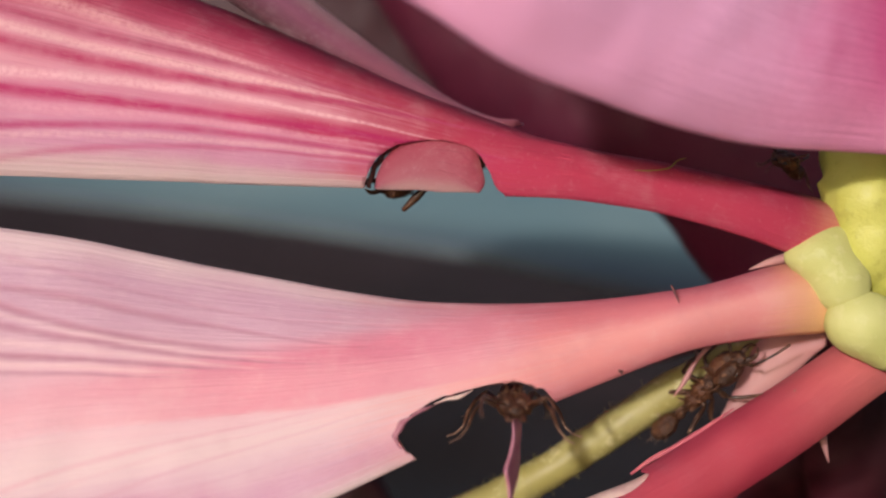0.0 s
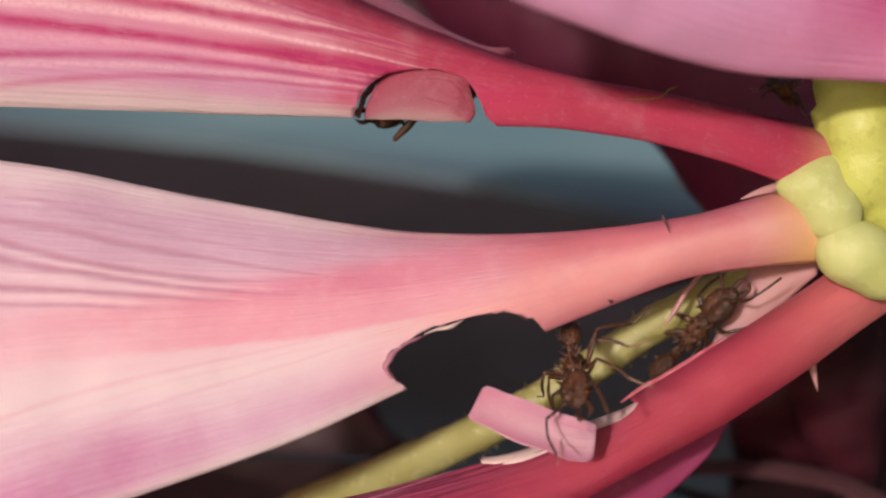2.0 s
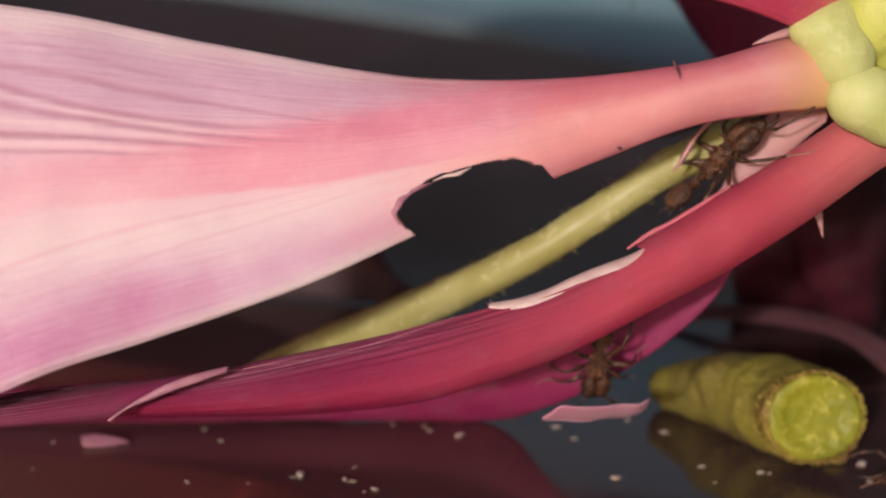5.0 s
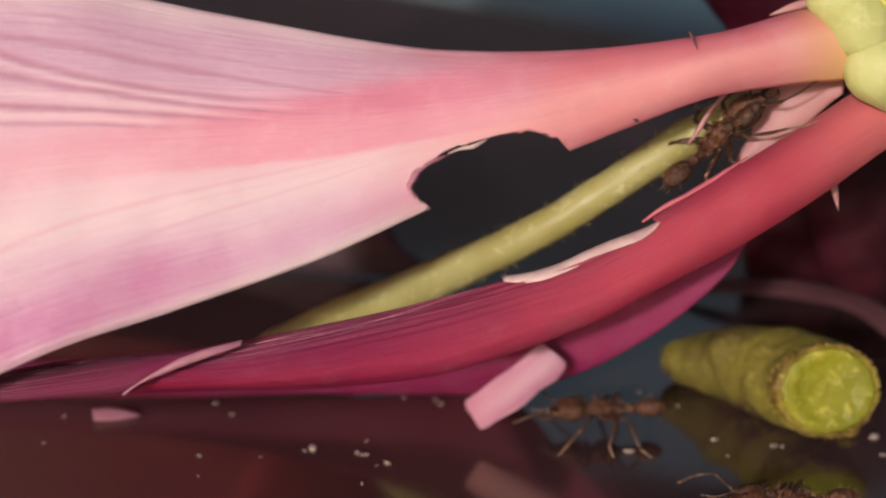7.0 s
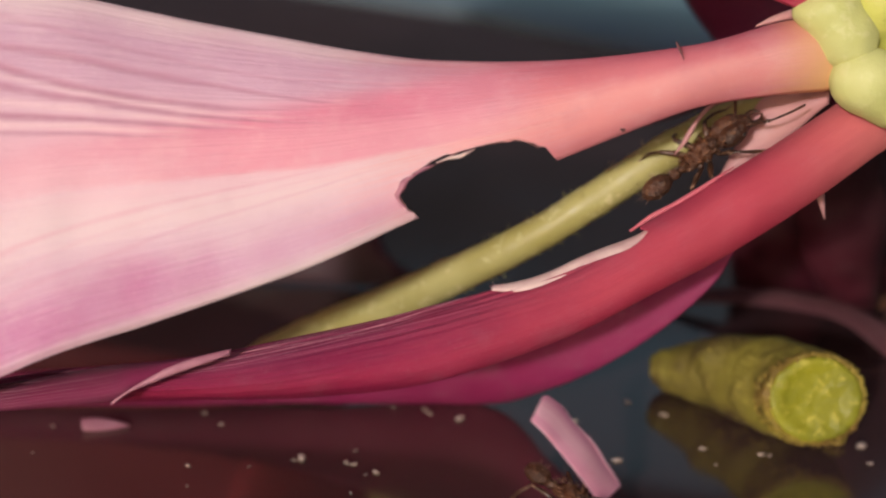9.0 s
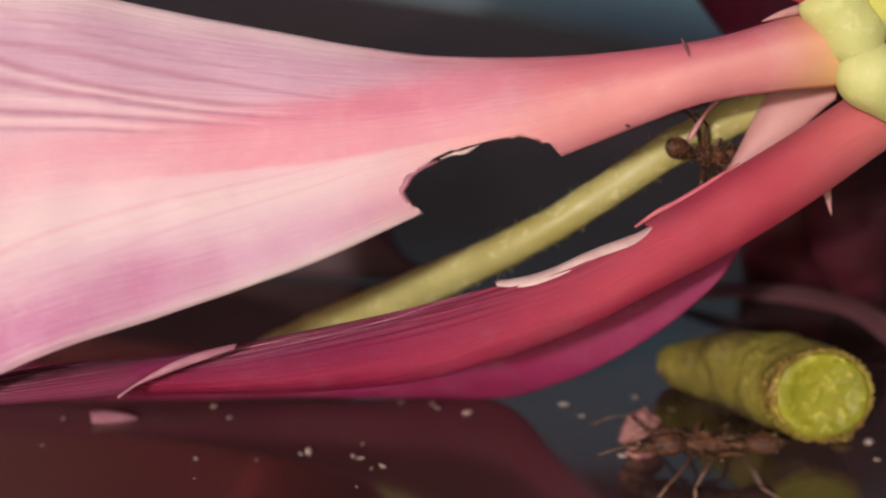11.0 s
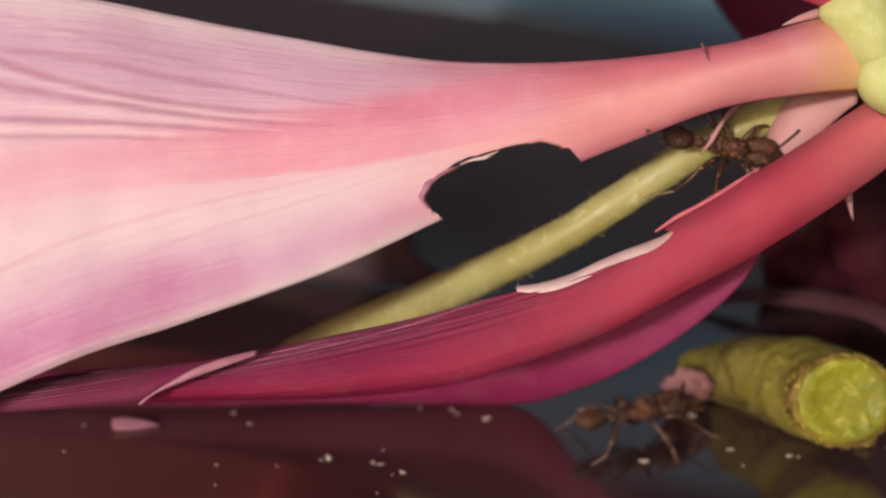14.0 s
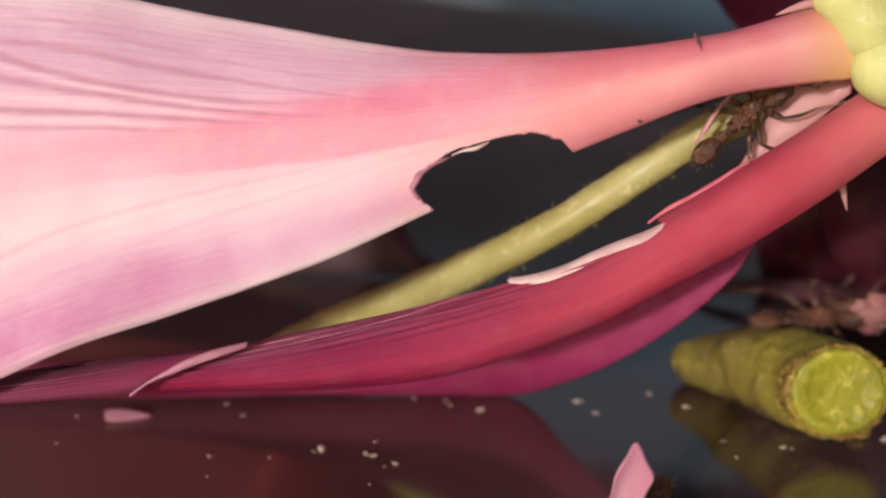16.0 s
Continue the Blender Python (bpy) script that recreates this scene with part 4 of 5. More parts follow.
# ---------------------------------------------------------------- things on the ground
def cut_stem():
    st = thing("cut_stem", "thick olive-green cut stem with yellow-green pith lying on the ground", "plant stem", (18.7, 54.5, 0.0))
    line = [(18.8, 53.6, 3.0), (18.7, 55.2, 2.5), (17.5, 57.2, 2.1), (15.7, 59.2, 1.7), (13.9, 60.2, 1.4), (12.6, 60.7, 1.15)]
    face = Vector(line[0])
    ax = (Vector(line[1]) - face).normalized()
    side = Vector((1, 0, 0))
    side = (side - ax * side.dot(ax)).normalized()
    up = side.cross(ax)
    bm = tube(bmesh.new(), line, [2.3, 2.5, 2.5, 2.2, 1.75, 1.1], 36, 60, 0.05, grain=1.0)
    blob(bm, (15.9, 58.6, 2.75), (2.1, 1.5, 1.35), 4, 0.12, 1.4, seed=2)
    blob(bm, (14.2, 60.1, 1.9), (1.3, 1.1, 1.1), 4, 0.15, 1.4, seed=5)
    blob(bm, (12.8, 60.6, 1.35), (0.9, 0.8, 1.15), 4, 0.15, 1.4, seed=6)
    part("rind", melted(bm, 0.13, 5), M_RIND, st, "olive-green rind with swollen nodes")

    def rim_at(a, r):
        return face + (side * math.cos(a) * 1.1 + up * math.sin(a)) * r

    rnd = random.Random(2)
    bm = bmesh.new()
    ring = [rim_at(2 * math.pi * k / 36, 2.14) + ax * 0.08 for k in range(37)]
    tube(bm, ring, [0.12, 0.2, 0.09, 0.16, 0.22, 0.1, 0.14, 0.08, 0.15], 10, 220, 0.9, caps=False, grain=1.7)
    for k in range(620):
        a = 2 * math.pi * k / 620 + rnd.uniform(-.03, .03)
        # the crust is broad on the flank that was torn and thin elsewhere
        torn = max(0.0, -math.cos(a - 0.35))
        behind = torn * rnd.random() ** 1.5 * 1.5
        inward = (0.12 + 0.5 * torn) * rnd.random() ** 1.5
        q = rim_at(a, 2.26 + 0.10 * behind + rnd.uniform(-.08, .06) - (inward if behind < 0.3 else 0.0)) + ax * (rnd.uniform(-.22, 0.0) + behind)
        blob(bm, q, (rnd.uniform(.04, .17), rnd.uniform(.03, .12), rnd.uniform(.03, .12)), 1, 1.0, 1.4, Euler((k, 2 * k, 3 * k)), seed=k)
    for k in range(50):
        a = rnd.uniform(0, 2 * math.pi)
        q = rim_at(a, 2.25)
        tube(bm, [q, q + (q - face).normalized() * rnd.uniform(.08, .3) - ax * rnd.uniform(-.2, .25)], [rnd.uniform(.03, .06), 0.015], 5, 2)
    part("rim", bm, M_CORK, st, "crumbly tan rim of the cut with torn fibres")
    bm = bmesh.new()
    rings = []
    for r in (0.0, 0.35, 0.7, 1.0, 1.3, 1.55, 1.75, 1.92, 2.02):
        ring = []
        for k in range(48):
            q = rim_at(2 * math.pi * k / 48, r * (1.03 + 0.05 * noise.noise(Vector((k * 0.7, r, 3)))))
            dip = -0.22 + 0.14 * max(0, 1 - (r / 1.7) ** 2) - 0.10 * math.exp(-((r - 1.75) / 0.3) ** 2)
            ring.append(bm.verts.new(q + ax * (dip + 0.10 * noise.noise(q * 2.2) + 0.05 * noise.noise(q * 6.0))))
        rings.append(ring)
    back = [bm.verts.new(v.co + ax * 0.5) for v in rings[-1]]
    for a, b in zip(rings, rings[1:] + [back]):
        for k in range(48):
            bm.faces.new((a[k], a[(k + 1) % 48], b[(k + 1) % 48], b[k])).smooth = True
    bm.faces.new(back)
    bmesh.ops.remove_doubles(bm, verts=rings[0], dist=0.01)
    bmesh.ops.recalc_face_normals(bm, faces=bm.faces)
    part("pith", bm, M_PITH, st, "bright yellow-green dished pith")


cut_stem()


def fallen_petal():
    top = [(14.7, 73.7, -1.7), (18.9, 72.9, -0.9), (22.7, 71.0, -0.4), (25.6, 68.8, -0.5), (28.3, 66.3, -1.5)]
    low = [(14.5, 72.5, -2.0), (18.4, 70.7, -1.0), (22.1, 68.7, -0.7), (24.6, 66.5, -0.8), (26.9, 63.9, -2.2)]
    bm = petal_bm(top, low, [0.2, 0.5, 0.3], [0.2, 0.1], ripple=0.2, nu=50, nv=12, seed=41)
    lowest = min(v.co.z for v in bm.verts)
    for v in bm.verts:
        v.co.z -= lowest
    single("fallen_petal", bm, M_DUSK, "curled dusky pink petal fallen on the ground", "petal", (21.2, 68.0, 0.0))


fallen_petal()


def crumbs():
    """Cream crumbs scattered on the ground: place and size."""
    rnd = random.Random(7)
    spots = [(-19.7, 56.5, 0.0), (-12.1, 58.0, 0.0), (-11.0, 56.7, 0.0), (-6.9, 59.7, -0.0), (-6.4, 53.1, 0.0), (-6.8, 52.9, 0.0), (-3.8, 53.9, 0.0), (-4.2, 52.7, 0.0), (-3.8, 52.5, 0.0), (-3.2, 51.5, 0.0), (-2.7, 51.7, 0.0), (-3.8, 49.8, 0.0), (-2.1, 58.6, 0.0), (-0.4, 58.4, 0.0)] + [(-11.9, 52.4, 0.0), (-11.6, 50.5, 0.0), (-8.9, 52.3, 0.0), (-19.9, 53.7, 0.0), (9.1, 52.8, 0.0), (13.6, 54.0, 0.0), (16.4, 53.4, 0.0), (16.8, 53.3, 0.0), (13.9, 52.4, 0.0), (21.7, 54.3, 0.0), (21.5, 52.5, 0.0)] + [(1.5, 57.3, -0.0), (6.7, 58.3, 0.0), (7.5, 57.0, 0.0), (10.6, 59.2, -0.0), (12.3, 57.7, 0.0), (9.2, 52.9, 0.0), (13.5, 54.0, 0.0), (-0.1, 57.9, 0.0), (-2.1, 58.6, 0.0)]
    sizes = [8, 7, 7, 16, 14, 6, 7, 9, 9, 5, 10, 5, 5, 7] + [8, 4, 4, 4, 12, 9, 11, 8, 6, 14, 8] + [17, 12, 9, 10, 10, 10, 6, 7, 4]
    for p, s in zip(spots, sizes):
        r = s / 36 * 0.52
        bm = bmesh.new()
        blob(bm, (p[0], p[1], r * 0.24), (r * rnd.uniform(1.0, 1.5), r * rnd.uniform(.4, .8), r * 0.24), 3, 1.1, 2.4, Euler((0, 0, rnd.uniform(0, 3))), seed=rnd.uniform(0, 40))
        lowest = min(v.co.z for v in bm.verts)
        for v in bm.verts:
            v.co.z -= lowest
        single("crumb", bm, M_CRUMB, "tiny cream plant crumb on the glossy ground", "crumb", (p[0], p[1], 0), "crumbs on the ground")
    # a larger pink chip and a tan one under the stem
    a, b = Vector((-18.1, 56.2, 0.0)), Vector((-15.7, 56.4, 0.0))
    top = [a + Vector((0, 0, 0.55)), a.lerp(b, .3) + Vector((0, .2, .5)), a.lerp(b, .7) + Vector((0, .1, .35)), b + Vector((0, 0, .12))]
    low = [a + Vector((0.1, -.3, 0.05)), a.lerp(b, .3) + Vector((0, -.35, .02)), a.lerp(b, .7) + Vector((0, -.25, .02)), b + Vector((0, -.02, .02))]
    bm = petal_bm(top, low, [0.1, 0.1], [0.05, 0.05], ripple=0.1, nu=20, nv=8)
    lowest = min(v.co.z for v in bm.verts)
    for v in bm.verts:
        v.co.z -= lowest
    single("petal_chip", bm, M_CHIP, "small pink petal chip lying on the ground", "petal piece", a)
    bm = blob(bmesh.new(), Vector((20.4, 54.5, 0.0)) + Vector((0, 0, .25)), (.5, .4, .28), 3, .5, 1.6, seed=8)
    lowest = min(v.co.z for v in bm.verts)
    for v in bm.verts:
        v.co.z -= lowest
    single("crumb", bm, M_CORK, "tan corky crumb beside the cut stem", "crumb", (20.4, 54.5, 0.0), "crumbs on the ground")


crumbs()


# ---------------------------------------------------------------- ants
LONG, LOW = 1.2, 0.8


def ant(label, size=1.0, group="leaf-cutter ants"):
    """A leaf-cutter worker on its feet at the origin, looking along +x. Returns the ant and its six legs."""
    root = thing("ant", label, "ant", (0, 0, 0), group)
    k = size

    def put(name, bm, *rest, pivot=None, **more):
        """Parts of the ant, stretched to its long low build."""
        for v in bm.verts:
            v.co = Vector((v.co.x * LONG, v.co.y * 0.92, v.co.z * LOW))
        if pivot is not None:
            pivot = (pivot[0] * LONG, pivot[1] * 0.92, pivot[2] * LOW)
        return part(name, bm, *rest, pivot=pivot, **more)

    bm = blob(bmesh.new(), (-2.05 * k, 0, 1.6 * k), (0.66 * k, 0.56 * k, 0.56 * k), 4, 0.08, 2.6, Euler((0, 0.15, 0)))
    put("gaster", bm, M_ANT, root, "rounded brown gaster")
    bm = blob(bmesh.new(), (-0.82 * k, 0, 1.5 * k), (0.26 * k, 0.2 * k, 0.26 * k), 2)
    blob(bm, (-1.2 * k, 0, 1.5 * k), (0.26 * k, 0.3 * k, 0.28 * k), 2)
    tube(bm, [(-0.4 * k, 0, 1.4 * k), (-1.5 * k, 0, 1.5 * k)], [0.12 * k, 0.12 * k], 6)
    put("waist", bm, M_ANT, root)
    bm = blob(bmesh.new(), (-0.3 * k, 0, 1.55 * k), (0.56 * k, 0.42 * k, 0.46 * k), 4, 0.45, 3.0, seed=2)
    blob(bm, (0.3 * k, 0, 1.68 * k), (0.56 * k, 0.46 * k, 0.52 * k), 4, 0.45, 3.0, seed=3)
    blob(bm, (0.72 * k, 0, 1.6 * k), (0.25 * k, 0.24 * k, 0.24 * k), 2)
    meso = put("mesosoma", bm, M_ANT, root, "spiny brown mesosoma")
    for x, y, z, h in ((0.42, .28, 1.98, .62), (0.1, .2, 1.95, .48), (-0.62, .17, 1.78, .58)):
        for s in (1, -1):
            put("spine", tube(bmesh.new(), [(x * k, y * s * k, (z - .08) * k), ((x - .1) * k, (y + .12) * s * k, (z + h) * k)], [0.1 * k, 0.015 * k], 6, 2), M_ANT, meso)

    def swell(bm):
        """The broad head of a large worker."""
        neck = Vector((0.8, 0, 1.58)) * k
        for v in bm.verts:
            v.co = neck + (v.co - neck) * 1.22
        return bm

    bm = blob(bmesh.new(), (1.3 * k, 0.26 * k, 1.62 * k), (0.56 * k, 0.42 * k, 0.52 * k), 4, 0.08, 2.0, Euler((0, 0.35, 0)))
    blob(bm, (1.3 * k, -0.26 * k, 1.62 * k), (0.56 * k, 0.42 * k, 0.52 * k), 4, 0.08, 2.0, Euler((0, 0.35, 0)))
    blob(bm, (1.62 * k, 0, 1.48 * k), (0.48 * k, 0.46 * k, 0.38 * k), 3, 0.04)
    for s in (1, -1):
        tube(bm, [(0.9 * k, 0.5 * s * k, 1.85 * k), (0.72 * k, 0.64 * s * k, 2.08 * k)], [0.09 * k, 0.01 * k], 6, 2)
    swell(bm)
    head = put("head", bm, M_ANT, root, "heart-shaped brown head", pivot=(0.85 * k, 0, 1.6 * k))
    for s in (1, -1):
        put("mandible", swell(tube(bmesh.new(), [(1.95 * k, .22 * s * k, 1.32 * k), (2.3 * k, .3 * s * k, 1.22 * k), (2.5 * k, .05 * s * k, 1.2 * k)], [.13 * k, .11 * k, .02 * k], 8)), M_ANT, head)
        put("eye", swell(blob(bmesh.new(), (1.55 * k, .62 * s * k, 1.66 * k), (.09 * k, .06 * k, .09 * k), 2)), M_EYE, head)
        bm = tube(bmesh.new(), [(1.75 * k, .3 * s * k, 1.7 * k), (2.2 * k, .95 * s * k, 2.1 * k), (2.3 * k, 1.15 * s * k, 2.2 * k)], [.05 * k, .06 * k, .07 * k], 6)
        tube(bm, [(2.3 * k, 1.15 * s * k, 2.2 * k), (2.9 * k, 1.3 * s * k, 2.0 * k), (3.5 * k, 1.25 * s * k, 1.6 * k)], [.045 * k, .05 * k, .06 * k], 6)
        put("antenna", swell(bm), M_LEG, head)
    rnd = random.Random(int(size * 100))
    bm = bmesh.new()
    for c, r, m in (((-2.05, 0, 1.6), (.66, .56, .56), 16), ((-0.1, 0, 1.62), (.9, .46, .46), 40), ((1.3, 0, 1.62), (.62, .7, .5), 34)):
        for _ in range(m):
            d = Vector((rnd.gauss(0, 1), rnd.gauss(0, 1), abs(rnd.gauss(0, 1)))).normalized()
            q = Vector((c[0] + d.x * r[0], d.y * r[1], c[2] + d.z * r[2])) * k
            tube(bm, [q, q + (d + Vector((-.3, 0, 0))) * rnd.uniform(.14, .34) * k], [.022 * k, .006 * k], 4, 1)
    put("bristles", bm, M_FOOT, root, "short pale bristles", kind="stuff")
    legs = []
    # hip, knee, shin and foot of each pair, as (along, out, up)
    for i, (cx, knee, shin, foot) in enumerate(((0.6, (0.95, 1.35, 1.75), (2.0, 1.95, 0.55), (2.75, 2.5, 0.04)),
                                                (0.15, (-0.2, 1.6, 1.8), (0.25, 2.55, 0.5), (0.15, 3.3, 0.04)),
                                                (-0.25, (-1.15, 1.45, 1.85), (-1.75, 2.5, 0.55), (-2.85, 2.95, 0.04)))):
        for s in (1, -1):
            def at(q):
                return Vector((q[0], q[1] * s, q[2])) * k
            hip, thigh = at((cx, 0.26, 1.3)), at((cx, .5, 1.15))
            knee_at, shin_at, foot_at = at(knee), at(shin), at(foot)
            bm = bmesh.new()
            tube(bm, [hip, thigh], [.15 * k, .11 * k], 8, 2)
            tube(bm, [thigh, thigh.lerp(knee_at, 0.5) + Vector((0, 0, .06 * k)), knee_at], [.08 * k, .14 * k, .08 * k], 8)
            tube(bm, [knee_at, knee_at.lerp(shin_at, 0.5) + at((0, .1, .05)), shin_at], [.065 * k, .09 * k, .055 * k], 8)
            leg = put("leg", bm, M_LEG, root, pivot=hip)
            foot_bm = tube(bmesh.new(), [shin_at, shin_at.lerp(foot_at, 0.55) - Vector((0, 0, .12 * k)), foot_at, foot_at + at((.22, .1, 0))], [.05 * k, .045 * k, .04 * k, .025 * k], 6, 14, 0.3)
            put("foot", foot_bm, M_FOOT, leg, "pale jointed foot", pivot=shin_at)
            legs.append(leg)
    return root, legs


def stance(tail, head, up, size=1.0):
    """The pose of an ant whose body lies between two points of the plan."""
    tail, head, up = Vector(tail), Vector(head), Vector(up)
    x = (head - tail).normalized()
    y = up.cross(x).normalized()
    z = x.cross(y)
    m = Matrix((x, y, z)).transposed().to_4x4()
    m.translation = (tail.lerp(head, 0.56) - z * 1.55 * LOW * size) * MM
    return m


def afoot(at, turn, z=0.0):
    """The pose of an ant on the ground, under a point of the plan, looking towards turn (degrees; 0 is +x)."""
    return pose(at[0] * MM, at[1] * MM, z * MM, 0, 0, turn)


def held(at, slant, roll, tip=0):
    """The pose of a carried piece: slant of its long side, roll about it, tip of its far end."""
    return pose(at[0] * MM, at[1] * MM, at[2] * MM) @ pose(0, 0, 0, 72, 0, 0) @ pose(0, 0, 0, 0, 0, slant) @ pose(0, 0, 0, roll, tip, 0)


def stride(legs, spells, swing=17.0, rate=3.2):
    """Legs step in two sets of three during the spells, and rest between them."""
    for n, leg in enumerate(legs):
        home = leg.location.copy()
        phase = math.pi * ((n // 2 + n % 2) % 2)
        rows = {0.0: 0.0, 16.0: 0.0}
        for a, b, share in spells:
            for i in range(int(round((b - a) / 0.1)) + 1):
                t = a + i * 0.1
                rows[round(t, 2)] = share * swing * math.sin(2 * math.pi * rate * t + phase + 0.5 * n)
        walk(leg, [(t, Matrix.Translation(home) @ pose(0, 0, 0, abs(rows[t]) * 0.25 * (1 if n % 2 else -1), 0, rows[t])) for t in sorted(rows)])


def petal_piece():
    top = [(-2.62, 0.62, 0), (-2.4, 0.82, 0), (-1.7, 0.86, .12), (-0.6, 0.92, .2), (0.6, 0.86, .1), (1.5, 0.98, .2), (2.1, 0.92, 0), (2.25, 0.85, -.05)]
    low = [(-2.75, -0.66, 0), (-2.6, -0.86, 0), (-1.7, -0.90, .05), (-0.4, -1.0, .15), (0.8, -0.9, .1), (1.7, -0.95, .1), (2.45, -0.72, .1), (2.62, -0.45, .05)]
    bm = petal_bm(top, low, [0.08, 0.16, 0.14, 0.06], [0.06, 0.06, 0.06], ripple=0.07, nu=44, nv=14, face=(0, 0, 20))
    ob = single("petal_piece", bm, M_PIECE, "cut strip of pink petal carried by an ant", "petal piece", (0, 0, 0))
    for edge in (top, low):
        part("cut_edge", tube(bmesh.new(), edge, [0.02, 0.03, 0.04, 0.025, 0.04, 0.02], 6, 40, 0.6, grain=2.5), M_EDGE, ob, "pale moist cut edge")
    return ob


def tissue_ball():
    bm = blob(bmesh.new(), (0.0, -0.44, 0), (1.05, 0.72, 0.45), 4, 0.5, 1.7, Euler((0.1, 0.25, 0.1)), seed=5)
    blob(bm, (0.1, 0.46, 0.1), (1.02, 0.68, 0.42), 4, 0.5, 1.9, Euler((-0.3, 0.15, 0.15)), seed=9)
    blob(bm, (0.55, 0.85, 0.05), (0.42, 0.4, 0.3), 3, 0.5, 1.9, seed=12)
    return single("tissue_ball", bm, M_BALL, "folded pale pink petal scrap carried by an ant", "plant piece", (0, 0, 0))


def pale_piece():
    bm = blob(bmesh.new(), (0, 0, 0), (1.0, 0.5, 0.8), 3, 0.3, 1.5, seed=11)
    return single("petal_piece", bm, M_PIECE, "small pale pink petal scrap carried by an ant", "petal piece", (0, 0, 0))


CARRIER, CARRIER_LEGS = ant("brown leaf-cutter ant carrying a strip of petal", 0.97)
STRIP = petal_piece()
HAULER, HAULER_LEGS = ant("brown leaf-cutter ant hauling a folded pink scrap", 1.1)
BALL = tissue_ball()
SITTER, SITTER_LEGS = ant("dark brown ant clinging to the hairy style", 0.98)
CUTTER, CUTTER_LEGS = ant("dark ant hanging behind the crimson petal it cuts", 0.95)
BENT_LEG = CUTTER_LEGS[2]
for one in CUTTER_LEGS:
    if one is not BENT_LEG:
        one.scale = (0.28, 0.28, 0.28)
# its feelers are shrunk so that none shows past the petal from the camera
for one in CUTTER.children_recursive:
    if one.name.startswith("antenna"):
        one.scale = (0.3, 0.3, 0.3)


def bent_leg():
    """The leg that shows under the petal: a thick thigh and a folded shin, in its own space."""
    bm = bmesh.new()
    tube(bm, [(0, 0, 0), (0.1, -0.1, -0.7), (0.25, -0.3, -1.75)], [0.1, 0.2, 0.12], 8)
    tube(bm, [(0.25, -0.3, -1.75), (1.0, -0.1, -1.05), (1.7, 0.0, -0.5)], [0.09, 0.12, 0.07], 8)
    tube(bm, [(1.7, 0.0, -0.5), (2.2, 0.1, -0.25)], [0.05, 0.03], 6)
    for v in bm.verts:
        v.co *= MM
    mesh = bpy.data.meshes.new("leg")
    bm.to_mesh(mesh)
    bm.free()
    mesh.materials.append(M_LEG)
    return mesh


BENT_LEG.data = bent_leg()
LURKER, LURKER_LEGS = ant("dark ant tucked against the receptacle", 0.8)
for one in LURKER_LEGS:
    one.scale = (0.5, 0.5, 0.5)
STRAYER, STRAYER_LEGS = ant("small dark ant on the shaded petal behind", 0.85)
MEETER, MEETER_LEGS = ant("brown ant walking past the cut stem", 0.95)
PORTER, PORTER_LEGS = ant("brown ant with a pale scrap behind the cut stem", 0.9)
SCRAP = pale_piece()
FRONT = (-0.05, -0.85, 0.5)
ASLANT = (-0.5, -0.6, 0.6)


